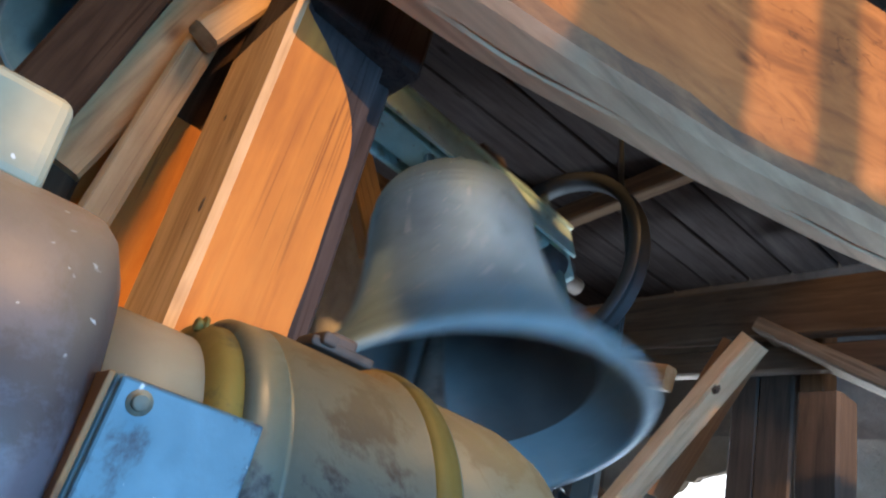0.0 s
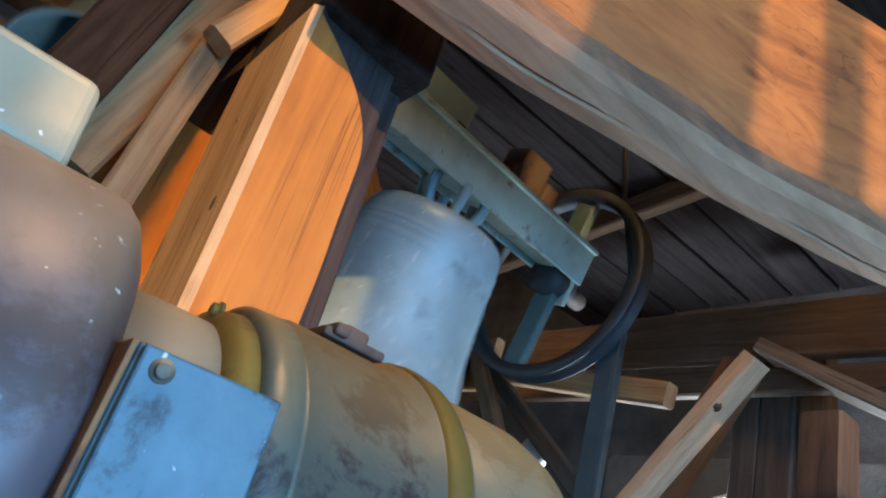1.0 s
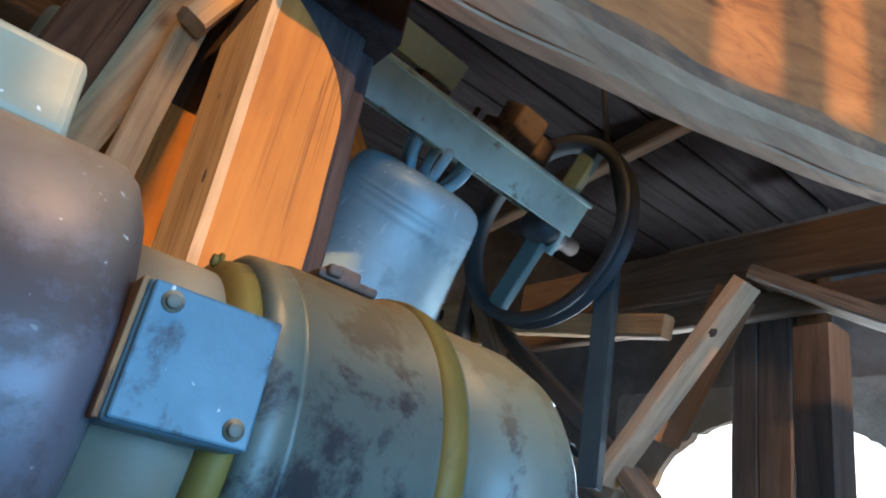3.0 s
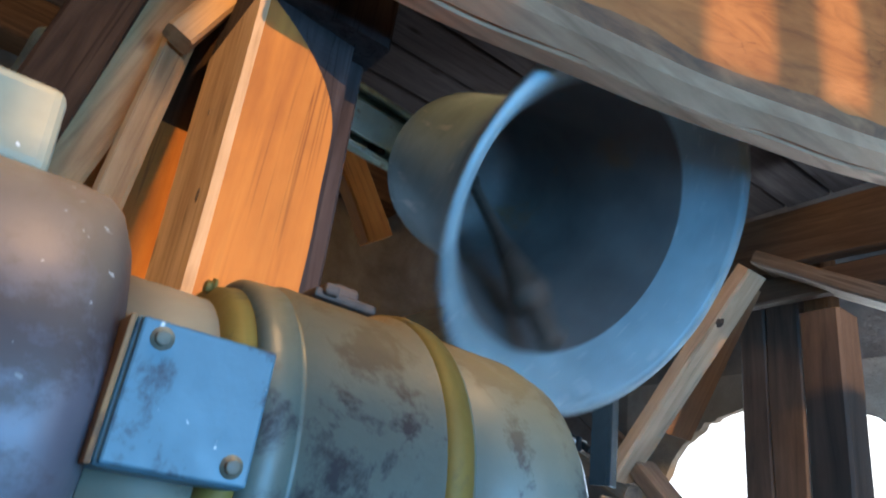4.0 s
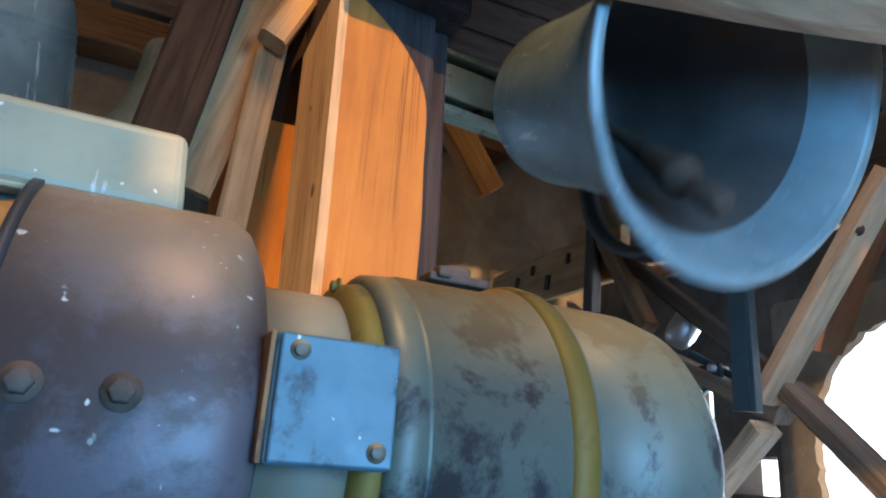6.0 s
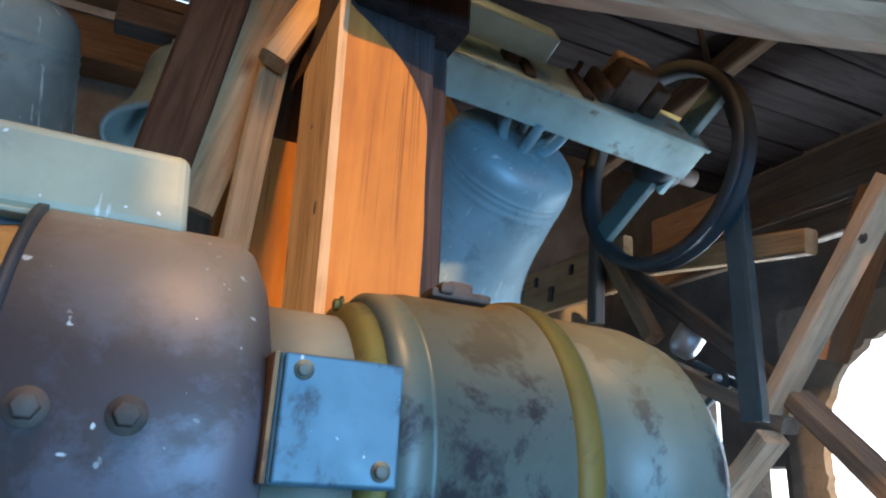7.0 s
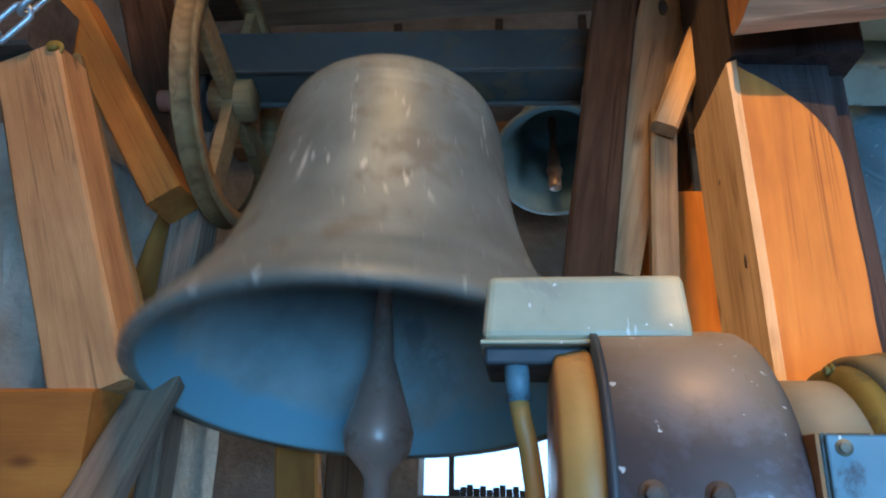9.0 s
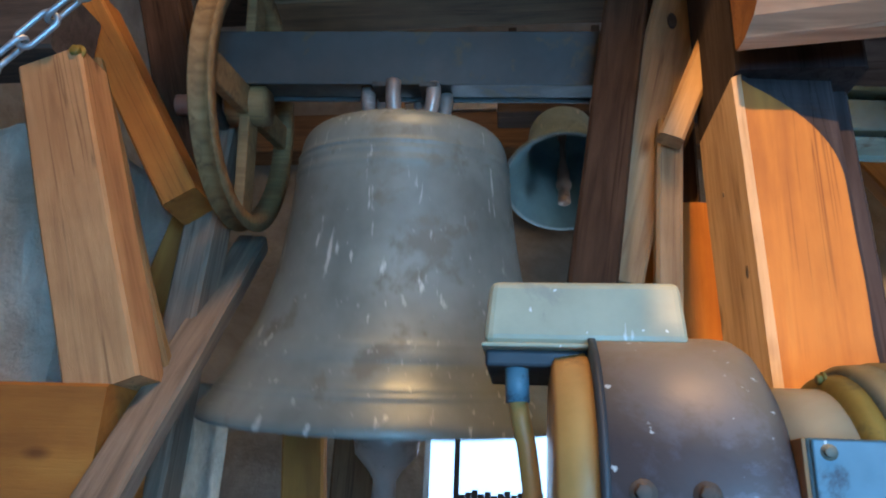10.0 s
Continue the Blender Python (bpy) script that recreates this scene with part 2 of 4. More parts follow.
def thing(name, m, label, category, group="", kind=""):
    e = new(name)
    e.empty_display_size = 0.1
    e.matrix_world = m
    return tagged(e, label, category, group, kind)


def smooth(bm, on=True):
    for f in bm.faces:
        f.smooth = on
    return bm


def box(sx, sy, sz, bevel=0.004, centre=(0, 0, 0), segments=2):
    bm = bmesh.new()
    bmesh.ops.create_cube(bm, size=1.0, matrix=Matrix.Translation(centre) @ Matrix.Diagonal((sx, sy, sz, 1)))
    if bevel:
        bmesh.ops.bevel(bm, geom=bm.edges[:], offset=bevel, segments=segments, affect="EDGES", profile=0.5)
    return bm


def join(*bms):
    out = bmesh.new()
    for bm in bms:
        me = bpy.data.meshes.new("tmp")
        bm.to_mesh(me)
        out.from_mesh(me)
        bm.free()
        bpy.data.meshes.remove(me)
    return out


def move(bm, m):
    bmesh.ops.transform(bm, matrix=m, verts=bm.verts[:])
    return bm


def lathe(profile, steps=64, axis="z", close=False):
    """Turns a list of (radius, height) about an axis."""
    bm = bmesh.new()
    rings = []
    for r, h in profile:
        ring = []
        for i in range(steps):
            a = 2 * math.pi * i / steps
            ring.append(bm.verts.new((r * math.cos(a), r * math.sin(a), h)))
        rings.append(ring)
    pairs = list(zip(rings, rings[1:]))
    if close:
        pairs.append((rings[-1], rings[0]))
    for a, b in pairs:
        for i in range(steps):
            j = (i + 1) % steps
            bm.faces.new((a[i], a[j], b[j], b[i]))
    if not close:
        for ring, flip in ((rings[0], True), (rings[-1], False)):
            if max((v.co.xy.length for v in ring)) > 0.0005:
                bm.faces.new(ring[::-1] if flip else ring)
    bmesh.ops.remove_doubles(bm, verts=bm.verts[:], dist=0.00005)
    bmesh.ops.recalc_face_normals(bm, faces=bm.faces[:])
    smooth(bm)
    if axis == "x":
        move(bm, Matrix.Rotation(radians(90), 4, "Y"))
    return bm


def tube(points, r, steps=10):
    """A round bar along a line of points."""
    bm = bmesh.new()
    pts = [Vector(p) for p in points]
    rings = []
    for i, p in enumerate(pts):
        d = (pts[min(i + 1, len(pts) - 1)] - pts[max(i - 1, 0)]).normalized()
        s = d.orthogonal().normalized() if i == 0 else (s - d * s.dot(d)).normalized()
        u = d.cross(s)
        rr = r[i] if isinstance(r, (list, tuple)) else r
        rings.append([bm.verts.new(p + rr * (math.cos(a) * s + math.sin(a) * u)) for a in (2 * math.pi * k / steps for k in range(steps))])
    for a, b in zip(rings, rings[1:]):
        for k in range(steps):
            j = (k + 1) % steps
            bm.faces.new((a[k], a[j], b[j], b[k]))
    bm.faces.new(rings[0][::-1])
    bm.faces.new(rings[-1])
    return smooth(bm)


def lie(p0, p1, up=(0, 0, 1)):
    """The pose at the middle of p0-p1 with its x axis along it."""
    p0, p1 = Vector(p0), Vector(p1)
    x = (p1 - p0).normalized()
    y = Vector(up).cross(x)
    y = y.normalized() if y.length > 1e-4 else Vector((0, 1, 0))
    z = x.cross(y)
    m = Matrix((x, y, z)).transposed().to_4x4()
    m.translation = (p0 + p1) / 2
    return m, (p1 - p0).length


def timber_mesh(length, w, h, seed, wane=0.004, bevel=0.007, cuts=14):
    """A squared timber with worn, slightly uneven edges."""
    bm = bmesh.new()
    k = bevel
    ring = [(-w / 2 + k, -h / 2), (w / 2 - k, -h / 2), (w / 2, -h / 2 + k), (w / 2, h / 2 - k),
            (w / 2 - k, h / 2), (-w / 2 + k, h / 2), (-w / 2, h / 2 - k), (-w / 2, -h / 2 + k)]
    rows = []
    for i in range(cuts + 1):
        x = -length / 2 + length * i / cuts
        row = []
        for y, z in ring:
            q = Vector((x * 3 + seed * 7.1, y * 9, z * 9))
            d = noise.noise_vector(q) * wane
            row.append(bm.verts.new((x, y + d.y, z + d.z)))
        rows.append(row)
    for a, b in zip(rows, rows[1:]):
        for i in range(8):
            j = (i + 1) % 8
            bm.faces.new((a[i], a[j], b[j], b[i]))
    bm.faces.new(rows[0][::-1])
    bm.faces.new(rows[-1])
    bmesh.ops.recalc_face_normals(bm, faces=bm.faces[:])
    return bm


SEED = [0]


def timber(name, p0, p1, w, h, material, label, category="beam", up=(0, 0, 1), wane=0.004, group="", kind="", bevel=0.007):
    SEED[0] += 1
    m, length = lie(p0, p1, up)
    ob = part(name, timber_mesh(length, w, h, SEED[0], wane, bevel), material, None)
    ob.matrix_world = m
    return tagged(ob, label, category, group, kind)


def bolt_mesh(r, h, steps=6):
    """A hexagon head on a round washer, pointing up z."""
    return join(lathe([(r * 1.5, 0), (r * 1.5, h * 0.3), (0.0, h * 0.3)], 18), lathe([(r, h * 0.25), (r, h * 0.9), (r * 0.8, h), (0.0, h)], steps))


# ---- the tower chamber ----
def cells(axis, pos, thick, u, v, openings):
    """A wall slab cut by openings (u0, u1, v0, v1); axis is its normal."""
    us = sorted({u[0], u[1], *(a for o in openings for a in o[:2])})
    vs = sorted({v[0], v[1], *(a for o in openings for a in o[2:])})
    out = []
    for u0, u1 in zip(us, us[1:]):
        for v0, v1 in zip(vs, vs[1:]):
            c, d = (u0 + u1) / 2, (v0 + v1) / 2
            if any(o[0] < c < o[1] and o[2] < d < o[3] for o in openings):
                continue
            if axis == "y":
                out.append(box(u1 - u0, thick, v1 - v0, 0, (c, pos, d)))
            else:
                out.append(box(thick, u1 - u0, v1 - v0, 0, (pos, c, d)))
    return join(*out)


def structure(name, bm, material, label, category="wall"):
    return tagged(part(name, bm, material, None), label, category, kind="structure")


# unseen wall: openings aim the sun, the last added for the fill lamp
structure("wall_south", cells("y", -1.62, 0.24, (-2.44, 3.24), (0, 4.4),
          [(-0.50, 0.05, 1.92, 2.80), (0.325, 0.54, 2.46, 3.4), (0.57, 0.74, 2.46, 3.4), (1.04, 1.3, 2.2, 3.4), (0.1, 1.4, 1.0, 1.88), (1.6, 2.2, 1.6, 2.4)]),
          STONE, "unseen rough grey rubble wall with openings cut to aim the light")
structure("wall_north", cells("y", 3.92, 0.24, (-2.44, 3.24), (0, 4.4), [(-0.44, 0.24, 1.42, 1.80), (-0.40, 0.30, 3.64, 4.13)]),
          STONE, "grey rough stone wall with a low window")
structure("wall_west", cells("x", -2.12, 0.24, (-1.5, 3.8), (0, 4.4), []), STONE, "rough grey rubble wall")
structure("wall_east", cells("x", 3.12, 0.24, (-1.5, 3.8), (0, 4.4), [(0.95, 2.45, 0.8, 2.3), (2.5, 2.8, 1.45, 1.62), (2.86, 3.12, 1.74, 2.02)]),
          STONE_DARK, "dark stone wall with bright ragged openings")
structure("floor", box(5.68, 5.54, 0.12, 0, (0.4, 1.15, -0.06)), PLANK_FLOOR, "worn brown plank floor of the bell chamber", "floor")
# the hatch is added to let the warm fill lamp through
fill_hatch_ceiling = cells("y", 0, 0.12, (-2.44, 3.24), (-1.62, 3.92), [(-0.3, 0.6, -0.5, 0.3)])
structure("ceiling", move(fill_hatch_ceiling, Matrix.Translation((0, 0, 4.46)) @ Matrix.Rotation(radians(90), 4, "X") @ Matrix.Diagonal((1, 1, -1, 1))), WOOD_DARK, "dark boarded ceiling with an unseen hatch added for the warm fill", "ceiling")


def ragged_reveal():
    """Broken plaster round the east window: a square frame with a rough rounded hole."""
    bm = bmesh.new()
    n, loops = 180, []
    for x in (2.985, 3.0, 3.03):
        inner, outer = [], []
        for i in range(n):
            a = 2 * math.pi * i / n
            c, s = math.cos(a), math.sin(a)
            e = (abs(c) ** 2.6 + abs(s) ** 2.6) ** (-1 / 2.6)
            rough = 1 + 0.03 * noise.noise((c * 3, s * 3, x * 2)) + 0.022 * noise.noise((c * 14, s * 14, x * 9)) + 0.014 * noise.noise((c * 40, s * 40, x))
            inner.append(bm.verts.new((x, 1.70 + 0.585 * e * c * rough, 1.55 + 0.615 * e * s * rough)))
            k = 1 / max(abs(c), abs(s))
            outer.append(bm.verts.new((x, 1.70 + 0.76 * k * c, 1.55 + 0.76 * k * s)))
        loops.append((inner, outer))
    for i in range(n):
        j = (i + 1) % n
        for (a, b), flip in ((loops[0], False), (loops[-1], True)):
            f = (a[i], b[i], b[j], a[j])
            bm.faces.new(f[::-1] if flip else f)
        for p, q in zip(loops, loops[1:]):
            bm.faces.new((p[0][i], p[0][j], q[0][j], q[0][i]))
    bmesh.ops.recalc_face_normals(bm, faces=bm.faces[:])
    return bm


structure("window_reveal", ragged_reveal(), STONE, "ragged plaster edge round a bright window", "window")
glow, gn, gl, gb = mat("bright_sky", (0.9, 0.93, 1.0), 1.0)
gb.inputs["Emission Color"].default_value, gb.inputs["Emission Strength"].default_value = (0.88, 0.94, 1.0, 1), 2.6
structure("backdrop", box(0.05, 6.0, 5.0, 0, (5.2, 2.2, 1.6)), glow, "plain bright hazy sky outside", "sky")
glow_blue, gn, gl, gb = mat("blue_sky", (0.5, 0.7, 1.0), 1.0)
gb.inputs["Emission Color"].default_value, gb.inputs["Emission Strength"].default_value = (0.35, 0.62, 1.0, 1), 2.5
structure("backdrop", box(5.0, 0.05, 6.0, 0, (0.2, 6.2, 2.6)), glow_blue, "plain bright hazy sky outside", "sky")
louvre = thing("louvre_window", Matrix.Translation((-0.1, 3.86, 3.97)), "dark boarded window with daylight over its rails", "window")
for z in (-0.28, -0.17, -0.06):
    part("board", move(box(1.58, 0.03, 0.105, 0.003), pose(0, 0, z, 8)), WOOD_DARK, louvre)
for x in (-0.55, 0.10, 0.62):
    part("mullion", box(0.05, 0.05, 0.64, 0.004, (x, -0.07, 0.0)), WOOD_DARK, louvre)
part("brace", move(box(0.40, 0.03, 0.05, 0.004), pose(0.30, -0.03, 0.15, 0, -28, 0)), WOOD_DARK, louvre)
for z, h in ((0.055, 0.045), (-0.275, 0.05)):
    part("rail", box(1.58, 0.05, h, 0.004, (0, -0.122, z)), GALVANISED, louvre, "pale bluish rail")
part("rail", box(0.75, 0.04, 0.07, 0.004, (0.40, -0.118, -0.10)), WOOD_BROWN, louvre, "brown wooden rail")
timber("wall_plate", (-1.6, 3.68, 3.46), (2.2, 3.68, 3.46), 0.20, 0.24, WOOD_BROWN, "dark brown timber plate along the stone wall")
bars = thing("window_grille", Matrix.Translation((-0.1, 3.84, 1.61)), "dark uprights and broken edge in the low bright window", "window")
part("upright", box(0.028, 0.03, 0.38, 0.003, (-0.17, 0, 0)), DARK_STEEL, bars)
for k in range(13):
    h = 0.035 + 0.025 * ((k * 7) % 5) / 4
    part("fragment", box(0.032, 0.03, h, 0.004, (-0.14 + k * 0.034, 0.0, -0.19 + h / 2)), DARK_STEEL, bars)
structure("ground", box(800, 800, 0.1, 0, (0, 0, -12)), STONE, "pale ground far below the tower", "ground")


# ---- bells ----
OUTER = [(1.0, 0.0), (1.0, 0.012), (0.985, 0.035), (0.93, 0.085), (0.865, 0.145), (0.80, 0.215), (0.735, 0.30), (0.685, 0.39), (0.645, 0.49),
         (0.615, 0.60), (0.592, 0.71), (0.574, 0.82), (0.560, 0.885), (0.545, 0.925), (0.51, 0.958), (0.44, 0.982), (0.30, 0.995), (0.0, 1.0)]
INNER = [(0.0, 0.93), (0.32, 0.925), (0.43, 0.90), (0.485, 0.85), (0.51, 0.76), (0.535, 0.64), (0.57, 0.51), (0.61, 0.40), (0.665, 0.30),
         (0.735, 0.205), (0.80, 0.135), (0.86, 0.075), (0.905, 0.03), (0.935, 0.0)]
BEADS = (0.10, 0.118, 0.20, 0.215, 0.235, 0.80, 0.835, 0.86)


def refine(points, n):
    out = []
    for i in range(len(points) - 1):
        p0, p1, p2, p3 = points[max(i - 1, 0)], points[i], points[i + 1], points[min(i + 2, len(points) - 1)]
        for k in range(n):
            t = k / n
            out.append(tuple(0.5 * (2 * b + (c - a) * t + (2 * a - 5 * b + 4 * c - d) * t * t + (3 * b - a - 3 * c + d) * t ** 3)
                             for a, b, c, d in zip(p0, p1, p2, p3)))
    return out + [points[-1]]


def bell_shell(radius, top, mouth, slim=1.0):
    """The bell's body, hung from height top down to mouth; slim narrows its waist."""
    height = top - mouth
    prof = []
    for r, h in refine(OUTER, 9):
        swell = sum(0.0065 * max(0.0, 1 - abs(h - b) / 0.009) for b in BEADS)
        prof.append((max(r, 0) * radius + swell * radius * 1.2, mouth + h * height))
    prof[-1] = (0.0, top)
    prof += [(max(r, 0) * radius, mouth + h * height) for r, h in refine(INNER, 3)]
    prof = [(r * (1 - (1 - slim) * min(1.0, max(0.0, (z - mouth) / height) * 2.2)), z) for r, z in prof]
    bm = lathe(prof, 88, close=True)
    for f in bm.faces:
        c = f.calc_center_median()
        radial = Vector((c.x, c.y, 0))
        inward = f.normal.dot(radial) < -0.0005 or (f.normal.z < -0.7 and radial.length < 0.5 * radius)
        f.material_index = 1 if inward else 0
    return bm


def clapper_mesh(length, ball):
    """An iron clapper hung from its eye at the origin, with a ball and a flight below."""
    return lathe([(0.0, 0.03), (0.02, 0.02), (0.02, -0.03), (0.013, -0.06), (0.015, -length * 0.55), (0.028, -length * 0.78), (ball * 0.8, -length * 0.93),
                  (ball, -length), (ball * 0.92, -length - ball * 0.55), (ball * 0.5, -length - ball * 1.0), (0.026, -length - ball * 1.25), (0.028, -length - ball * 2.9),
                  (0.020, -length - ball * 3.1), (0.0, -length - ball * 3.1)], 28)


def canon(a, r0, r1, h0, h1, thick):
    """One cast loop of the crown, bent outwards."""
    pts = []
    for k in range(9):
        t = k / 8
        r = r0 + (r1 - r0) * math.sin(math.pi * t * 0.62)
        pts.append((r * math.cos(a), r * math.sin(a) * 0.8, h0 + (h1 - h0) * t))
    return tube(pts, thick, 10)


def wheel(parent, x, radius, width, depth, spokes, rim_mat, spoke_mat, label):
    rim = part("wheel", move(lathe([(radius, -width / 2), (radius, -width / 2 + 0.004), (radius - depth * 0.35, -width * 0.2), (radius - depth * 0.35, width * 0.2), (radius, width / 2 - 0.004),
               (radius, width / 2), (radius - depth, width / 2), (radius - depth, -width / 2)], 72, "x", True), Matrix.Translation((x, 0, 0))), rim_mat, parent, label)
    part("hub", move(lathe([(0.0, -width), (0.055, -width), (0.055, width), (0.0, width)], 28, "x"), Matrix.Translation((x, 0, 0))), rim_mat, rim)
    for k in range(spokes):
        a = math.pi * k / spokes + math.pi / 2
        part("spoke", move(box(width * 0.55, 2 * (radius - depth * 0.7), 0.16 * radius + 0.02, 0.004), Matrix.Translation((x, 0, 0)) @ Matrix.Rotation(a, 4, "X")), spoke_mat, rim)
    return rim


def church_bell(place, radius, top, mouth, skins, label, group, slim=1.0):
    """A bell that hangs from its pivot line, which is the thing's own x axis."""
    bell = thing("church_bell", Matrix.Translation(place), label, "bell", group)
    part("bell_body", bell_shell(radius, top, mouth, slim), skins, bell)
    return bell


def crown(bell, top, seat, spread, thick, material):
    for k in range(6):
        part("crown_loop", canon(k * math.pi / 3 + 0.26, spread * 0.75, spread * 1.15, top - 0.01, seat + 0.01, thick), material, bell)


GREAT_PIVOT, GREAT_YAW = (-0.213, 1.543, 2.414), 3.2
FAR_PIVOT = (0.26, 3.0, 3.17)
SMALL_PIVOT, SMALL_YAW = (1.150, 1.621, 2.409), 5.8
GROUP = "bells of the tower"

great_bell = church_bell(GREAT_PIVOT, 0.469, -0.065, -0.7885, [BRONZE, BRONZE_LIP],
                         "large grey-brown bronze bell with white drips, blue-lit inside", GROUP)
crown(great_bell, -0.07, 0.03, 0.09, 0.019, IRON)
yoke = part("yoke", box(1.03, 0.11, 0.125, 0.006, (0.0, 0, 0.106)), YOKE_PAINT, great_bell, "dark slate painted steel yoke beam")
for s in (-1, 1):
    part("yoke_flange", box(1.03, 0.012, 0.142, 0.003, (0.0, s * 0.062, 0.106)), YOKE_PAINT, yoke)
    part("gudgeon", move(lathe([(0.0, -0.07), (0.028, -0.07), (0.028, 0.07), (0.0, 0.07)], 20, "x"), Matrix.Translation((s * 0.545, 0, 0))), IRON, yoke)
    part("hanger_plate", box(0.02, 0.11, 0.10, 0.003, (s * 0.495, 0, -0.01)), YOKE_PAINT, yoke)
    part("crown_strap", box(0.045, 0.16, 0.012, 0.003, (s * 0.06, 0, 0.032)), RUST, yoke)
great_clapper = part("clapper", clapper_mesh(0.715, 0.076), IRON, great_bell, "brown worn iron clapper with round ball")
great_clapper.location = (0, 0, -0.12)
wheel(great_bell, -0.42, 0.335, 0.05, 0.04, 2, WOOD_OCHRE, WOOD_OCHRE, "ochre-grey wooden bell wheel rim")

small_bell = church_bell(SMALL_PIVOT, 0.384, -0.062, -0.714, [BRONZE_BLUE, BRONZE_SHADE],
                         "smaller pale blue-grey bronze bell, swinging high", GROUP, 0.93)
for f in small_bell.children[0].data.polygons:          # the lit lip inside is painted with the pale outer bronze
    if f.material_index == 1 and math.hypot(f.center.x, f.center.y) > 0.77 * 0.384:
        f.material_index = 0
crown(small_bell, -0.07, 0.02, 0.085, 0.015, BRONZE_BLUE)
yoke = part("yoke", box(1.01, 0.083, 0.11, 0.005, (0.012, 0, 0.083)), GREEN_STEEL, small_bell, "pale green painted steel yoke channel")
for s in (-1, 1):
    part("yoke_flange", box(1.01, 0.055, 0.013, 0.003, (0.012, s * 0.060, 0.132)), GREEN_STEEL, yoke)
    part("yoke_web", box(1.01, 0.011, 0.11, 0.003, (0.012, s * 0.068, 0.073)), GREEN_STEEL, yoke)
    part("gudgeon", move(lathe([(0.0, -0.07), (0.028, -0.07), (0.028, 0.07), (0.0, 0.07)], 20, "x"), Matrix.Translation((0.012 + s * 0.54, 0, 0))), RUST, yoke)
    part("hanger_plate", box(0.02, 0.11, 0.12, 0.003, (0.012 + s * 0.490, 0, 0.0)), GREEN_STEEL, yoke)
part("counter_bar", box(0.40, 0.066, 0.077, 0.005, (-0.285, 0, 0.203)), GREEN_STEEL, small_bell, "pale green steel balance bar")
for s in (-0.40, -0.17):
    part("spacer", box(0.04, 0.05, 0.04, 0.004, (s, 0, 0.150)), RUST, small_bell)
for s in (-0.13, 0.06):
    part("strap", box(0.033, 0.143, 0.013, 0.003, (s, 0, 0.146)), RUST, yoke)
    part("strap_bolt", tube([(s, 0.05, 0.045), (s, 0.05, 0.187)], 0.009, 8), RUST, yoke)
part("bracket", join(box(0.11, 0.10, 0.12, 0.01, (0.18, 0.0, 0.198)), box(0.066, 0.077, 0.09, 0.01, (0.29, 0.01, 0.180)), box(0.03, 0.12, 0.05, 0.008, (0.11, 0.0, 0.165))),
     RUST, small_bell, "rusty iron clamp on the yoke")
small_clapper = part("clapper", clapper_mesh(0.44, 0.046), RUST, small_bell, "dark iron clapper")
small_clapper.location = (0, 0, -0.18)
wheel(small_bell, 0.475, 0.325, 0.055, 0.038, 1, DARK_STEEL, SPOKE_PAINT, "black iron bell wheel rim")

far_bell = church_bell(FAR_PIVOT, 0.27, -0.06, -0.48, [BRONZE_BLUE, BRONZE_IN], "teal-lit small bell hanging behind the frame", GROUP)
crown(far_bell, -0.065, 0.03, 0.06, 0.013, BRONZE_BLUE)
part("yoke", box(0.62, 0.10, 0.12, 0.008, (0, 0, 0.09)), WOOD_DARK, far_bell, "dark wooden yoke")
far_clapper = part("clapper", clapper_mesh(0.30, 0.035), IRON, far_bell)
far_clapper.location = (0, 0, -0.1)


# ---- ringing motor ----
AXIS_Y, AXIS_Z = 0.83, 1.457
motor = thing("ringing_motor", Matrix.Translation((0, AXIS_Y, AXIS_Z)), "old brown-grey electric ringing motor with cream terminal box and olive drum", "motor")


def turned(name, profile, material, parent=None, label="", steps=72):
    """A part turned about the motor's shaft; profile of (x, radius)."""
    return part(name, lathe([(r, x) for x, r in profile], steps, "x"), material, parent or motor, label)


R = 0.197
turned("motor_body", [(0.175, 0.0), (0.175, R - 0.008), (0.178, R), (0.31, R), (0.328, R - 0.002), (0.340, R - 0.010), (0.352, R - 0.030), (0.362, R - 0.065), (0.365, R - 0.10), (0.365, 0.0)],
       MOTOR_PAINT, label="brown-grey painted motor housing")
turned("end_ring", [(0.128, 0.0), (0.128, R - 0.03), (0.132, R - 0.022), (0.164, R - 0.016), (0.170, R - 0.02), (0.170, 0.0)], ORANGE_PAINT, label="orange painted end shield")
turned("seam_ring", [(0.169, 0.0), (0.169, R + 0.003), (0.1765, R + 0.003), (0.1765, 0.0)], DARK_STEEL)
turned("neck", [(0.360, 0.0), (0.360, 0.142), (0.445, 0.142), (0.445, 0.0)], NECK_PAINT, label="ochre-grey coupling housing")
D = 0.173
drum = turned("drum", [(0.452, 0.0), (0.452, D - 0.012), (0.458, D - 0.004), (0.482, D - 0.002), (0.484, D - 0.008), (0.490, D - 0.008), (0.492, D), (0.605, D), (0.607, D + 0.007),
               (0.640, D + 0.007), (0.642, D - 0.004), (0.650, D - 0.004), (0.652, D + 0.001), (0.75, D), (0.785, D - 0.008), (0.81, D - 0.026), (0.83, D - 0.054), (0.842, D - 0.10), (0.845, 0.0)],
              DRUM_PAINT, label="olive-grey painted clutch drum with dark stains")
turned("collar", [(0.430, 0.0), (0.430, D - 0.03), (0.436, D - 0.018), (0.452, D - 0.014), (0.452, 0.0)], OCHRE, drum, "ochre stained collar")
turned("band", [(0.610, 0.0), (0.610, D + 0.009), (0.620, D + 0.011), (0.636, D + 0.009), (0.636, 0.0)], OCHRE, drum, "ochre stained clamping band")
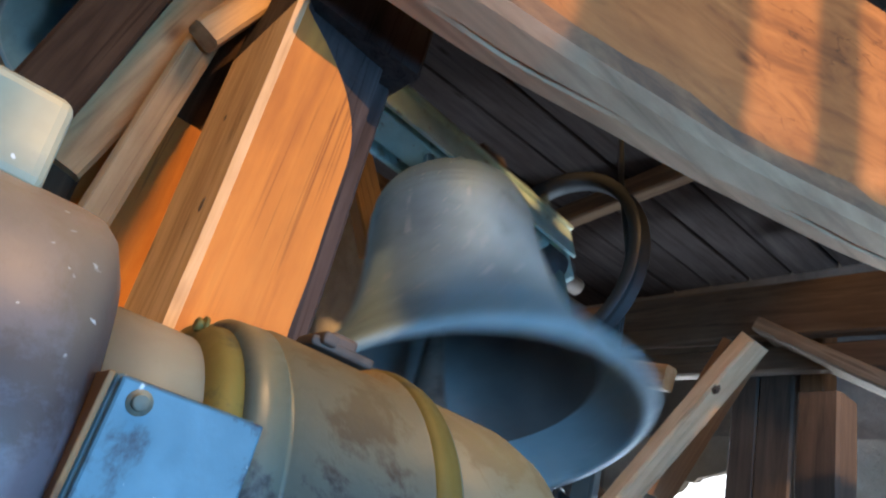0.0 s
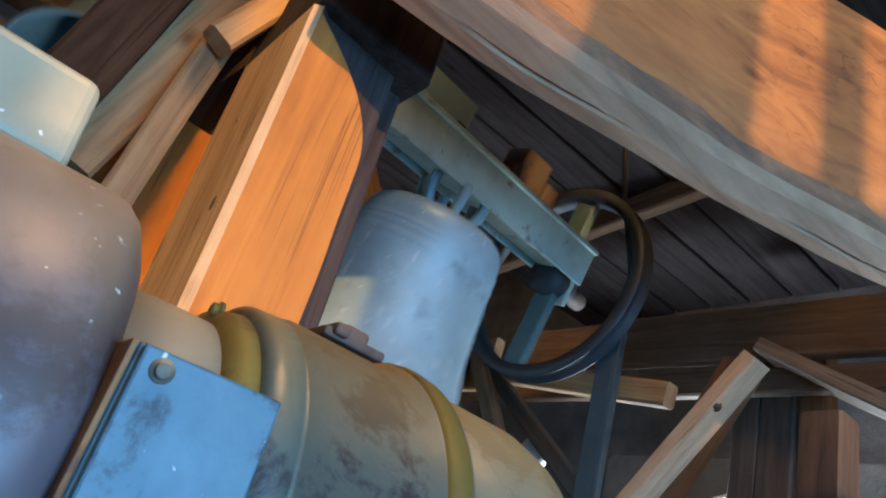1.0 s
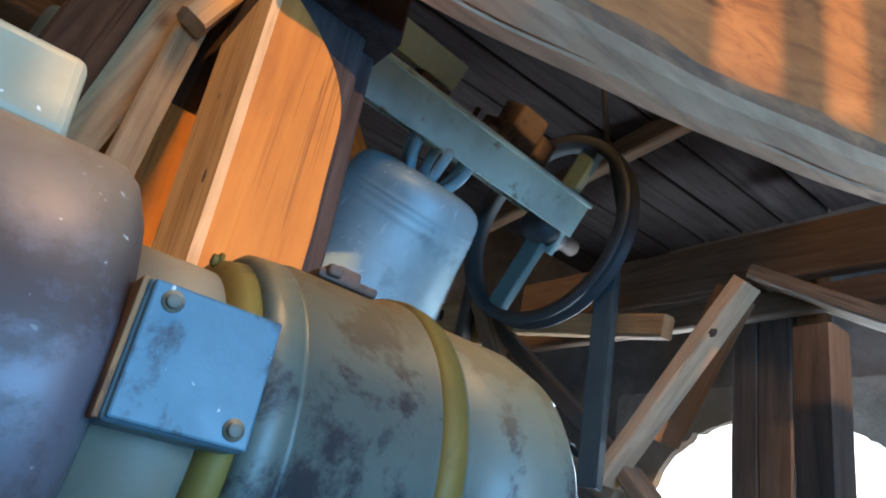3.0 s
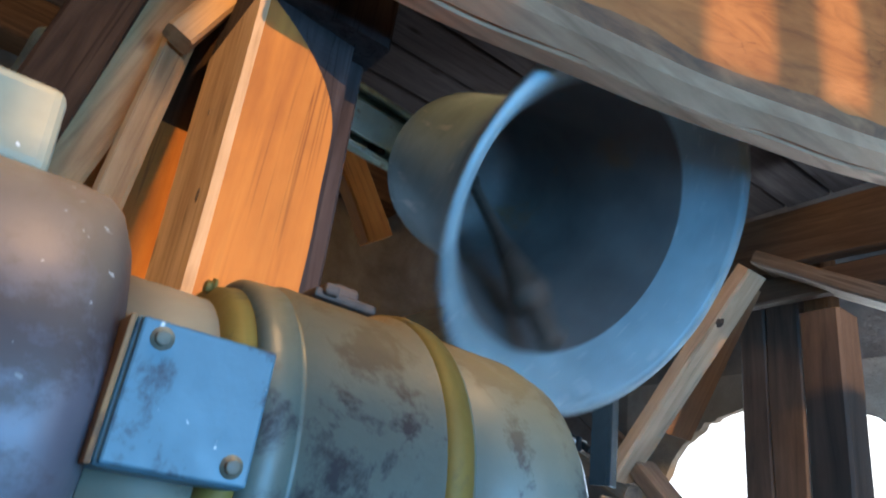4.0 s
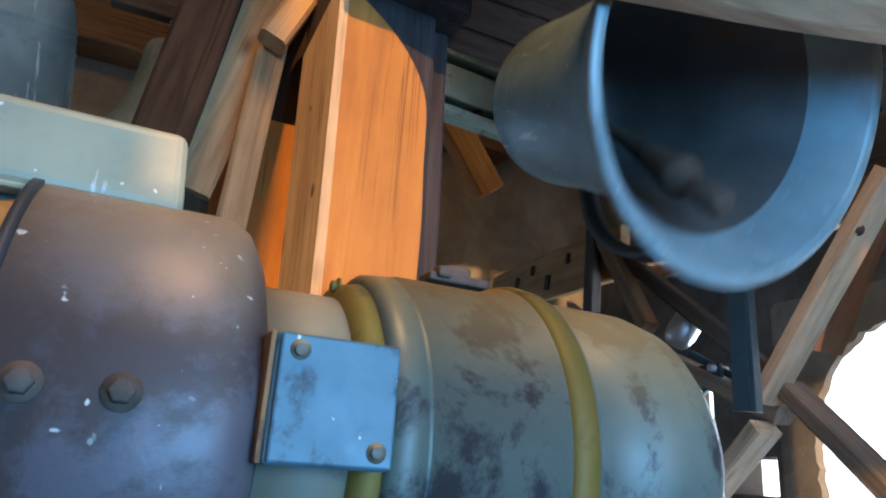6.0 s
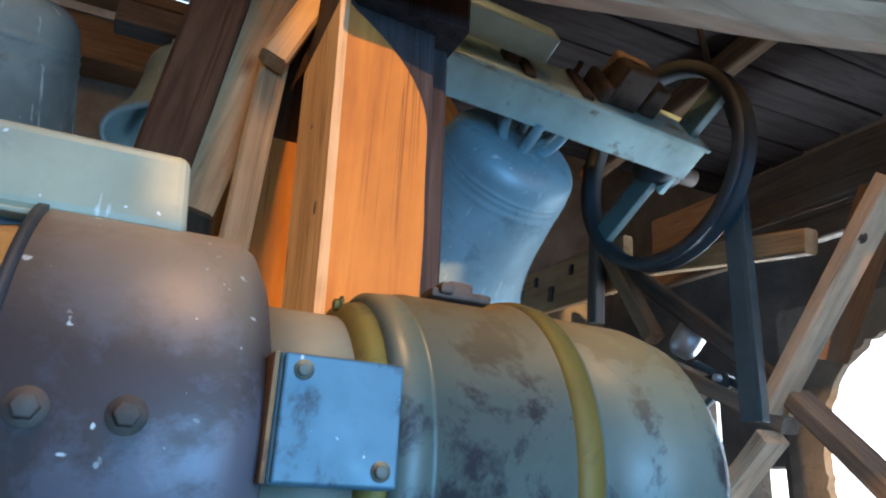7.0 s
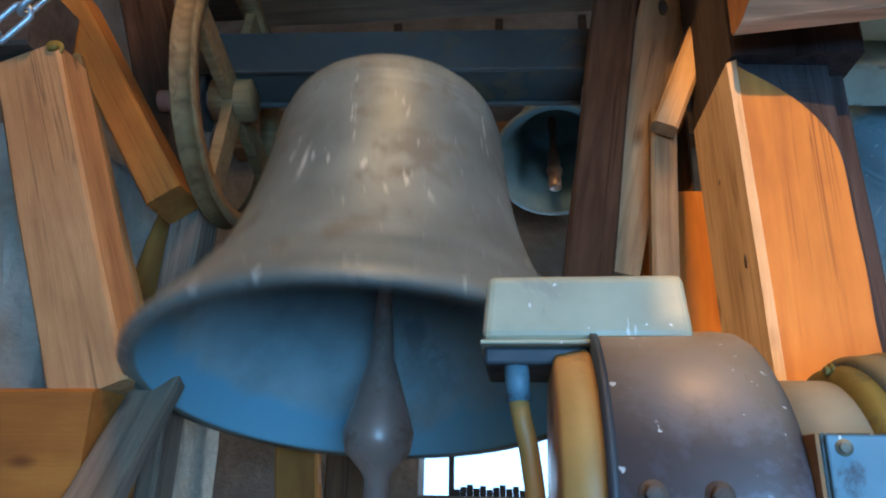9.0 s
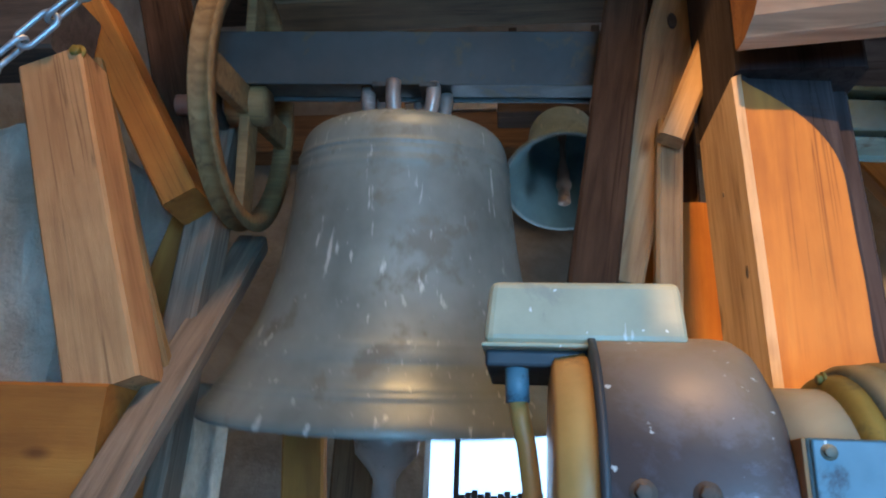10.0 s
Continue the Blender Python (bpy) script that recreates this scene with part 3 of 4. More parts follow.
part("lug", move(join(box(0.07, 0.035, 0.010, 0.003), box(0.03, 0.03, 0.02, 0.005, (0, 0, 0.006)), box(0.016, 0.05, 0.012, 0.003, (-0.02, 0, 0.004))),
     Matrix.Translation((0.565, -0.02, D + 0.006))), RUST, drum, "rusty clamp lug")
for x, a in ((0.261, 85), (0.205, 85)):
    part("housing_bolt", move(bolt_mesh(0.0085, 0.012), Matrix.Rotation(radians(a), 4, "X") @ Matrix.Translation((x, 0, R - 0.002))), RUST, motor)
for a in range(0, 360, 60):
    part("flange_bolt", move(bolt_mesh(0.006, 0.009), Matrix.Rotation(radians(a + 12), 4, "X") @ Matrix.Translation((0.437, 0, D - 0.02)) @ Matrix.Rotation(radians(-90), 4, "Y")), OCHRE, drum)

# cream terminal box on top: a lid with drafted sides over a flat flange
lid = box(0.232, 0.17, 0.076, 0, (0, 0, 0))
for v in lid.verts:
    if v.co.z > 0:
        v.co.x *= 0.945
        v.co.y *= 0.93
bmesh.ops.bevel(lid, geom=lid.edges[:], offset=0.010, segments=3, affect="EDGES", profile=0.5)
tbox = part("terminal_box", move(smooth(lid, False), Matrix.Translation((0.166, 0.003, 0.214))), CREAM_PAINT, motor, "cream painted terminal box streaked with white drips")
part("flange", box(0.236, 0.174, 0.005, 0.002, (0.166, 0.003, 0.1735)), CREAM_PAINT, tbox)
# dark slab for the shaded underside where the box overhangs
part("gasket", box(0.12, 0.15, 0.02, 0.004, (0.112, 0.008, 0.161)), DARK_STEEL, tbox)
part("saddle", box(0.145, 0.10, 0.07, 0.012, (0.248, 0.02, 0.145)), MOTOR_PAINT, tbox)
part("cable_gland", tube([(0.088, -0.05, 0.155), (0.090, -0.05, 0.112)], [0.014, 0.014], 16), BOX_PAINT, tbox)
part("conduit", tube([(0.090, -0.05, 0.113), (0.094, -0.048, 0.09), (0.100, -0.044, 0.065), (0.106, -0.04, 0.02), (0.112, -0.03, -0.08)], 0.0115, 12), ORANGE_PAINT, tbox, "orange cable into the terminal box")

# pale blue switch box in front of the coupling
sbox = part("switch_box", box(0.093, 0.11, 0.092, 0.004, (0.4005, -0.130, 0.026)), BOX_PAINT, motor, "pale blue painted square box with worn corners")
part("lid", box(0.090, 0.006, 0.089, 0.002, (0.4015, -0.1875, 0.026)), BOX_PAINT, sbox)
part("side_plate", box(0.004, 0.108, 0.091, 0.001, (0.352, -0.130, 0.026)), RUST_ORANGE, sbox, "rusty orange-brown side")
for dx, dz in ((-0.031, 0.033), (0.032, -0.033)):
    part("screw", move(bolt_mesh(0.005, 0.005, 12), Matrix.Translation((0.4015 + dx, -0.190, 0.026 + dz)) @ Matrix.Rotation(radians(90), 4, "X")), NECK_PAINT, sbox)
part("cable_gland", tube([(0.40, -0.10, -0.02), (0.40, -0.10, -0.055)], 0.013, 14), GALVANISED, sbox)
part("cable", tube([(0.40, -0.10, -0.05), (0.398, -0.10, -0.12), (0.39, -0.09, -0.25)], 0.007, 10), PLASTIC_WHITE, sbox, "white cable")
for x in (0.24, 0.58):
    part("foot", box(0.10, 0.30, 0.06, 0.006, (x, 0, -0.19)), RUST, motor, "rusty cast foot")

MOTOR_BED_Z = AXIS_Z - 0.22
timber("motor_beam", (-0.4, AXIS_Y + 0.02, MOTOR_BED_Z - 0.09), (1.85, AXIS_Y + 0.02, MOTOR_BED_Z - 0.09), 0.30, 0.18, WOOD_BROWN, "brown timber bearer under the ringing motor")


# ---- bell frame ----
def frame_timber(name, p0, p1, w, h, material, label, up=(0, 0, 1), wane=0.004, bevel=0.007):
    SEED[0] += 1
    m, length = lie(p0, p1, up)
    base = FRAMES[-1]
    return part(name, timber_mesh(length, w, h, SEED[0], wane, bevel), material, base, label, base.matrix_world.inverted() @ m)


def new_frame(x, y, label):
    FRAMES.append(thing("bell_frame", Matrix.Translation((x, y, 0)), label, "bell frame", "frames that carry the bells"))


FRAMES = []
new_frame(0.56, 1.24, "timber bell frame between the two bells, sunlit orange")
frame_timber("foot_post", (0.56, 1.0, 0.0), (0.56, 1.0, 1.04), 0.2, 0.2, WOOD_DARK, "", up=(0, 1, 0))
frame_timber("foot_post", (0.56, 3.2, 0.0), (0.56, 3.2, 1.04), 0.2, 0.2, WOOD_DARK, "", up=(0, 1, 0))
bpy.context.view_layer.update()


# the bright post between the bells, and its neighbours
def shadow_cut_post(z0, z1):
    """A squared post; the shadow at its top front corner is shaped as a dark cut."""
    bm = bmesh.new()
    rows, n = [], 80
    for i in range(n + 1):
        z = z0 + (z1 - z0) * i / n
        lean = 0.578 - 0.026 * (z - z0)
        x0, x1, y0, y1 = lean - 0.083, lean + 0.090, 1.1025, 1.3775
        up = min(1.0, max(0.0, (z - 1.99) / 0.20))
        cut = 0.015 + 0.144 * up ** 2.2 + 0.004 * noise.noise((z * 9.0, 2.0, 4.0)) * (1 - up)
        w = [0.003 * noise.noise((z * 4.0, k * 3.1, 7.0)) for k in range(8)]
        row = [(x0 + 0.012, y0 + w[0]), (x1 - cut, y0 + w[1] * 0.5), (x1 - cut * 0.9, y0 + 0.014), (x1 + 0.006 + w[2], y0 + 0.03),
               (x1 + w[3], y1 - 0.01), (x1 - 0.01, y1), (x0 + 0.01, y1), (x0 + w[4], y1 - 0.01), (x0 + w[5], y0 + 0.010)]
        rows.append([bm.verts.new((z - 2.0, x - 0.56, y - 1.24)) for x, y in row])
    for p, q in zip(rows, rows[1:]):
        for k in range(9):
            j = (k + 1) % 9
            f = bm.faces.new((p[k], p[j], q[j], q[k]))
            # slot 2 paints the head's shadow near black; slot 1 brightens the lit side
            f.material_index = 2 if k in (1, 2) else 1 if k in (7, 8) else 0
    bm.faces.new(rows[0][::-1])
    bm.faces.new(rows[-1])
    bmesh.ops.recalc_face_normals(bm, faces=bm.faces[:])
    return bm


UPRIGHT = Matrix(((0, 1, 0, 0), (0, 0, 1, 0), (1, 0, 0, 2.0), (0, 0, 0, 1)))
part("post", shadow_cut_post(1.26, 2.205), [WOOD_ORANGE, WOOD_BRIGHT, WOOD_BLACK], FRAMES[-1], "thick orange-lit squared timber post with a brightened pale side and its shadow cut in dark", UPRIGHT)
frame_timber("post_head", (0.588, 1.245, 2.21), (0.588, 1.245, 2.735), 0.225, 0.30, WOOD_BLACK, "near-black timber head on the post", up=(0, 1, 0))
for y, z, k in ((1.167, 1.85, 1.0), (1.21, 1.66, 0.6), (1.245, 2.03, 0.5)):
    x = 0.578 - 0.026 * (z - 1.26) - 0.0835
    part("knot", move(lathe([(0.0, -0.002), (0.006 * k, -0.002), (0.0085 * k, 0.0), (0.006 * k, 0.0012), (0.0, 0.0015)], 16), Matrix.Diagonal((1.5, 0.8, 1, 1))), WOOD_DARK, FRAMES[-1], "small dark knot",
         FRAMES[-1].matrix_world.inverted() @ pose(x, y, z, 0, -90, 0))
frame_timber("sill", (0.56, 0.55, 1.15), (0.56, 3.5, 1.15), 0.24, 0.22, WOOD_BROWN, "brown timber sill under the posts")
frame_timber("back_post", (0.42, 1.68, 1.26), (0.42, 1.60, 2.75), 0.20, 0.09, WOOD_TAR, "dark timber leg behind the bright post", up=(0, 1, 0))
frame_timber("stud", (0.352, 1.42, 1.26), (0.420, 1.42, 2.28), 0.055, 0.06, WOOD_PALE, "narrow pale upright stud", up=(0, 1, 0))
frame_timber("lining_board", (0.45, 1.56, 1.26), (0.46, 1.56, 2.14), 0.24, 0.03, WOOD_ORANGE, "orange brown lining board", up=(0, 1, 0))
frame_timber("short_brace", (0.405, 1.35, 2.20), (0.585, 1.35, 2.64), 0.055, 0.05, WOOD_PALE, "short pale diagonal brace", up=(0, 1, 0))
frame_timber("knotted_plank", (0.295, 1.47, 1.92), (0.482, 1.47, 2.70), 0.115, 0.03, WOOD_PALE, "pale plank with a large dark knot", up=(0, 1, 0))
knot = lathe([(0.0, -0.003), (0.011, -0.002), (0.014, 0.0), (0.010, 0.0015), (0.0, 0.002)], 18)
part("plank_knot", move(knot, Matrix.Diagonal((0.8, 1.7, 1, 1))), WOOD_DARK, FRAMES[-1], "dark oval knot", FRAMES[-1].matrix_world.inverted() @ (Matrix.Translation((0.452, 1.4535, 2.585)) @ Matrix.Rotation(radians(90), 4, "X")))
frame_timber("leg_foot", (0.345, 1.52, 1.26), (0.315, 1.52, 1.98), 0.07, 0.08, WOOD_TAR, "dark foot of the leaning leg", up=(0, 1, 0))
frame_timber("bearing_leg", (0.222, 1.40, 1.80), (0.350, 1.40, 2.72), 0.10, 0.07, WOOD_TAR, "dark leaning timber leg under the bearing", up=(0, 1, 0))
# near-black strip put where the post's side lies in shade
frame_timber("dark_cheek", (0.688, 1.28, 1.28), (0.672, 1.28, 2.20), 0.036, 0.24, WOOD_BLACK, "dark strip added for the shade beside the post", up=(0, 1, 0))
frame_timber("far_brace", (1.20, 2.53, 2.98), (1.50, 2.53, 2.56), 0.13, 0.08, WOOD_ORANGE, "short orange timber brace behind the smaller bell", up=(0, 1, 0))
frame_timber("head_beam", (0.50, 1.1, 2.82), (0.50, 3.6, 2.82), 0.20, 0.16, WOOD_DARK, "dark beam along the top of the frame")

# heavy waney beam overhead: bowed underside
def waney_beam():
    bm = bmesh.new()
    rows, n = [], 90
    for i in range(n + 1):
        t = i / n
        x = 0.435 + 1.615 * t
        bow = 0.035 * math.sin(t * 7.0) + 0.03 * t
        yb = 0.955 - 0.16 * (x - 0.53) - 0.11 * (x - 0.53) ** 2 + 0.010 * noise.noise((x * 3, 0, 1))
        yf = yb - 0.125 - 0.01 * noise.noise((x * 2.3, 4, 1))
        z0 = 2.155 + 0.008 * noise.noise((x * 2.1, 7, 1))
        crack = 0.010 * max(0.0, noise.noise((x * 3.3, 2, 5)) + 0.1)
        edge = 0.014 * noise.noise((x * 6.0, 3, 8)) + 0.010 * noise.noise((x * 17.0, 5, 8))
        row = [(x, yb, 2.62), (x, yb, z0 + 0.012), (x, yb - 0.006, z0 + 0.003), (x, yb - 0.042 - 0.02 * noise.noise((x * 4, 9, 2)), z0 - 0.002), (x, yb - 0.050 - 0.02 * noise.noise((x * 4, 9, 2)), z0 - 0.002 + crack), (x, yb - 0.054 - 0.02 * noise.noise((x * 4, 9, 2)), z0 - 0.001), (x, yf + 0.03, z0 + 0.004 + 0.25 * bow * 0.2),
               (x, yf + 0.008, z0 + 0.014), (x, yf, z0 + 0.040 + edge), (x, yf - 0.006, z0 + 0.10), (x, yf - 0.004, 2.62)]
        rows.append([bm.verts.new(p) for p in row])
    for a, b in zip(rows, rows[1:]):
        for k in range(len(a)):
            j = (k + 1) % len(a)
            f = bm.faces.new((a[k], a[j], b[j], b[k]))
            f.material_index = 2 if k == 7 else 1 if 1 <= k <= 6 else 0
    bm.faces.new(rows[0])
    bm.faces.new(rows[-1][::-1])
    bmesh.ops.recalc_face_normals(bm, faces=bm.faces[:])
    return bm


beam_mesh = waney_beam()
tagged(part("overhead_beam", beam_mesh, [WOOD_BEAM, WOOD_WANE, WOOD_BARK], None), "heavy waney-edged timber beam lit by sun streaks", "beam")
timber("corner_post", (1.57, 0.52, 0.0), (1.57, 0.52, 2.9), 0.06, 0.16, WOOD_ORANGE, "orange-lit corner post beside the overhead beam", "post", up=(0, 1, 0))

def rubble(bm, cuts):
    """Knocks a smooth block into rough rubble masonry."""
    long_edges = [e for e in bm.edges if e.calc_length() > 0.15]
    bmesh.ops.subdivide_edges(bm, edges=long_edges, cuts=cuts, use_grid_fill=True)
    for v in bm.verts:
        if v.co.z > 0.02:
            n = noise.noise(v.co * 9.0) * 0.028 + noise.noise(v.co * 23.0) * 0.014
            v.co += Vector((n * 0.5, -abs(n), n * 0.5))
    return bm


# left side of the great bell
new_frame(-0.85, 1.33, "old timber bell frame beside the great bell")
bpy.context.view_layer.update()
frame_timber("left_post", (-0.727, 1.31, 1.63), (-1.022, 1.31, 2.395), 0.156, 0.12, WOOD_ROSY, "leaning pale reddish squared timber post", up=(0, 1, 0))
frame_timber("left_sill", (-1.22, 1.33, 1.52), (-0.70, 1.33, 1.52), 0.20, 0.235, WOOD_ORANGE, "ochre timber sill under the leaning post")
frame_timber("edge_board", (-0.70, 1.392, 1.64), (-1.035, 1.392, 2.46), 0.11, 0.035, WOOD_OCHRE, "narrow ochre board behind the leaning post", up=(0, 1, 0))
frame_timber("dark_cap", (-1.42, 1.30, 2.49), (-1.00, 1.30, 2.49), 0.15, 0.17, WOOD_DARK, "dark timber cap over the leaning post")
frame_timber("left_brace", (-1.10, 1.46, 2.70), (-0.72, 1.46, 2.10), 0.09, 0.13, WOOD_ORANGE, "orange diagonal brace", up=(0, 1, 0))
frame_timber("left_leg", (-0.72, 1.50, 1.3), (-0.73, 1.62, 2.5), 0.085, 0.10, WOOD_GREY, "grey weathered upright leg", up=(0, 1, 0))
frame_timber("left_dark_leg", (-0.765, 1.58, 2.2), (-1.03, 1.62, 2.95), 0.12, 0.12, WOOD_TAR, "dark diagonal timber", up=(0, 1, 0))
frame_timber("left_strut", (-0.70, 1.82, 2.13), (-0.628, 1.12, 1.38), 0.085, 0.055, WOOD_GREY, "grey weathered slanting strut")
frame_timber("left_block", (-0.89, 1.66, 1.80), (-0.80, 1.66, 2.14), 0.10, 0.09, WOOD_ORANGE, "ochre timber block beside the wheel", up=(0, 1, 0))
frame_timber("left_board", (-0.50, 1.95, 1.3), (-0.56, 1.95, 2.05), 0.12, 0.05, WOOD_ORANGE, "reddish board behind the bell", up=(0, 1, 0))
frame_timber("far_left_post", (-0.46, 2.4, 0.0), (-0.46, 2.4, 2.9), 0.16, 0.16, WOOD_BROWN, "brown post behind the bell", up=(0, 1, 0))
structure("rubble_pier", rubble(box(0.74, 0.5, 2.3, 0.05, (-1.31, 1.64, 1.15)), 22), LIME, "pale rough rubble pier beside the post", "pier")
structure("rubble_pier", rubble(box(0.25, 0.24, 1.74, 0.03, (-0.93, 1.98, 0.87)), 10), LIME, "pale rough rubble stub behind the strut", "pier")
bolt = tagged(part("bolt", move(bolt_mesh(0.014, 0.02), Matrix.Translation((-0.955, 1.262, 2.41)) @ Matrix.Rotation(radians(90), 4, "X")), OCHRE, None), "ochre bolt head in the brace", "bolt")

# right side of the smaller bell: braces, plank, struts
new_frame(1.92, 1.6, "braced timber bell frame beside the east window")
bpy.context.view_layer.update()
frame_timber("pierced_brace", (1.92, 1.60, 1.70), (1.92, 1.16, 2.24), 0.05, 0.085, WOOD_NEW, "pale diagonal brace with a bolt hole", up=(1, 0, 0))
frame_timber("lower_brace", (1.94, 1.86, 1.42), (1.94, 1.62, 1.63), 0.05, 0.10, WOOD_NEW, "pale lower brace", up=(1, 0, 0))
frame_timber("grey_brace", (1.97, 1.56, 1.74), (1.97, 1.18, 1.36), 0.05, 0.10, WOOD_GREY, "grey crossing brace", up=(1, 0, 0))
frame_timber("holed_plank", (1.86, 3.1, 2.30), (1.86, 2.12, 2.27), 0.04, 0.20, WOOD_PALE, "pale plank pierced by slots and holes")
frame_timber("long_plank", (1.88, 2.20, 2.26), (1.88, 1.38, 2.13), 0.05, 0.07, WOOD_PALE, "pale narrow rail with splintered edge")
frame_timber("rail", (2.42, 2.6, 2.60), (2.42, 0.9, 2.56), 0.05, 0.20, WOOD_UMBER, "brown boards behind the bell wheel")
frame_timber("rail", (2.45, 2.9, 2.42), (2.45, 0.9, 2.40), 0.05, 0.09, WOOD_UMBER, "brown boards behind the bell wheel")
frame_timber("slant_board", (2.1, 1.55, 1.86), (2.1, 1.30, 2.3), 0.04, 0.16, WOOD_BROWN, "brown slanting board", up=(1, 0, 0))
frame_timber("upper_brace", (1.95, 2.5, 2.78), (2.02, 1.4, 2.98), 0.06, 0.09, WOOD_BROWN, "brown upper brace")
frame_timber("short_strut", (1.82, 2.20, 2.34), (1.82, 1.95, 1.95), 0.05, 0.06, WOOD_BROWN, "short brown strut under the plank", up=(1, 0, 0))
frame_timber("dark_strut", (1.80, 2.22, 2.40), (1.80, 2.24, 2.05), 0.05, 0.05, WOOD_DARK, "short dark strut", up=(1, 0, 0))
for y, w in ((1.54, 0.10), (1.43, 0.12), (1.31, 0.08)):
    frame_timber("dark_post", (2.6, y, 0.0), (2.6, y, 2.75), 0.10, w, WOOD_DARK if y > 1.35 else WOOD_BROWN, "dark upright post by the east wall", up=(0, 1, 0))
frame_timber("east_post", (1.98, 1.0, 0.0), (1.98, 1.0, 2.1), 0.1, 0.1, WOOD_DARK, "dark frame post", up=(0, 1, 0))

# ---- smaller things on the east side ----
lamp_cup = tagged(part("insulator_cup", move(lathe([(0.0, 0.0), (0.03, 0.0), (0.045, 0.02), (0.05, 0.05), (0.05, 0.12), (0.042, 0.145), (0.0, 0.15)], 28), pose(1.90, 1.93, 1.90, 20, 25, 0)), GALVANISED, None),
                  "shiny galvanised cup on the lower strut", "cup")
frame_timber("dark_brace", (1.86, 2.12, 2.24), (1.95, 1.60, 1.78), 0.05, 0.06, WOOD_DARK, "dark diagonal brace below the plank", up=(1, 0, 0))
frame_timber("cross_board", (1.92, 2.02, 1.88), (1.97, 1.58, 1.66), 0.05, 0.08, WOOD_GREY, "grey board crossing under the brace", up=(1, 0, 0))
ratchet = thing("lever_linkage", pose(1.93, 1.84, 1.80), "dark steel lever linkage at the crossing of the braces", "linkage")
part("plate", box(0.02, 0.16, 0.05, 0.004, (0, 0, 0)), DARK_STEEL, ratchet)
part("lever", move(box(0.018, 0.20, 0.022, 0.004), pose(0.02, -0.02, 0.03, 28)), STRUT_STEEL, ratchet)
part("lever", move(box(0.018, 0.14, 0.020, 0.004), pose(0.02, 0.02, -0.05, -35)), STRUT_STEEL, ratchet)
for y, z in ((-0.06, 0.01), (0.06, -0.01)):
    part("pin", move(lathe([(0.0, -0.03), (0.012, -0.03), (0.012, 0.04), (0.0, 0.04)], 14, "x"), Matrix.Translation((0, y, z))), GALVANISED, ratchet)
frame_timber("grey_plate", (2.42, 1.40, 2.50), (2.42, 0.90, 2.22), 0.05, 0.17, WOOD_GREY, "grey worn board with rounded end", up=(1, 0, 0))
cable = tagged(part("cable", tube([(1.62, 1.52, 3.3), (1.63, 1.50, 2.95), (1.66, 1.48, 2.7), (1.70, 1.44, 2.45), (1.71, 1.44, 2.2)], 0.009, 8), DARK_STEEL, None), "thin black cable hanging past the wheel", "cable")
for y, z in ((1.215, 2.165), (1.245, 2.10)):
    tagged(part("bolt", move(bolt_mesh(0.010, 0.012), pose(1.893, y, z, 0, -90, 0)), RUST, None), "rusty bolt in the pale brace", "bolt")
for y, z, w in ((2.85, 2.30, 0.025), (2.72, 2.33, 0.02), (2.60, 2.25, 0.03), (2.45, 2.32, 0.02)):
    tagged(part("peg", move(box(0.012, w, w * 2.2, 0.004), pose(1.834, y, z, 12)), WOOD_DARK, None), "dark wooden peg in the pale plank", "peg")


# ---- boarding over the bells ----
def boarding(x0, x1, y0, y1, z, rows, material, label):
    deck = thing("boarding", Matrix.Translation(((x0 + x1) / 2, (y0 + y1) / 2, z)), label, "boarding", "board decks over the bells")
    wide = (y1 - y0) / rows
    for k in range(rows):
        SEED[0] += 1
        part("board", timber_mesh(x1 - x0, wide - 0.012, 0.035, SEED[0], 0.003, 0.004, 10), material, deck, "",
             Matrix.Translation((0, -(y1 - y0) / 2 + wide * (k + 0.5), 0.004 * (k % 2))))
    for s in (-0.4, 0.4):
        part("bearer", box(0.08, y1 - y0, 0.09, 0.006, (s * (x1 - x0), 0, 0.07)), WOOD_DARK, deck)
    for s in (-0.46, 0.46):
        part("hanger", box(0.06, 0.06, 4.38 - z - 0.11, 0.004, (s * (x1 - x0), (y1 - y0) * 0.3, 0.112 + (4.38 - z - 0.11) / 2)), WOOD_DARK, deck)
    return deck


boarding(-0.72, 0.38, 1.02, 1.86, 2.90, 5, WOOD_BROWN, "dark brown boards over the great bell")
# this deck is added, a near-black sheet for the dark above the bell
boarding(0.68, 2.9, 1.0, 2.7, 3.0, 9, WOOD_BLACK, "near-black boards added for the darkness over the smaller bell")


# ---- chain by the leaning post ----
def chain_link():
    n = 28
    line = []
    for i in range(n):
        a = 2 * math.pi * i / n
        line.append(Vector((0.020 * (1 if math.cos(a) > 0 else -1) + 0.012 * math.cos(a), 0.012 * math.sin(a), 0)))
    bm = tube([*line, line[0], line[1]], 0.0042, 10)
    return bm


chain = thing("hanging_chain", Matrix.Translation((-0.60, 0.70, 1.99)), "bright galvanised steel link chain", "chain")
c0, c1 = Vector((-0.75, 0.70, 1.86)), Vector((-0.40, 0.70, 2.24))
way = (c1 - c0).normalized()
count = 11
for k in range(count):
    p = c0 + (c1 - c0) * (k / (count - 1))
    m = lie(p - way * 0.01, p + way * 0.01)[0] @ Matrix.Rotation(radians(90 * (k % 2) + 20), 4, "X")
    part("link", chain_link(), GALVANISED, chain, m=Matrix.Translation(-Vector((-0.60, 0.70, 1.99))) @ m)
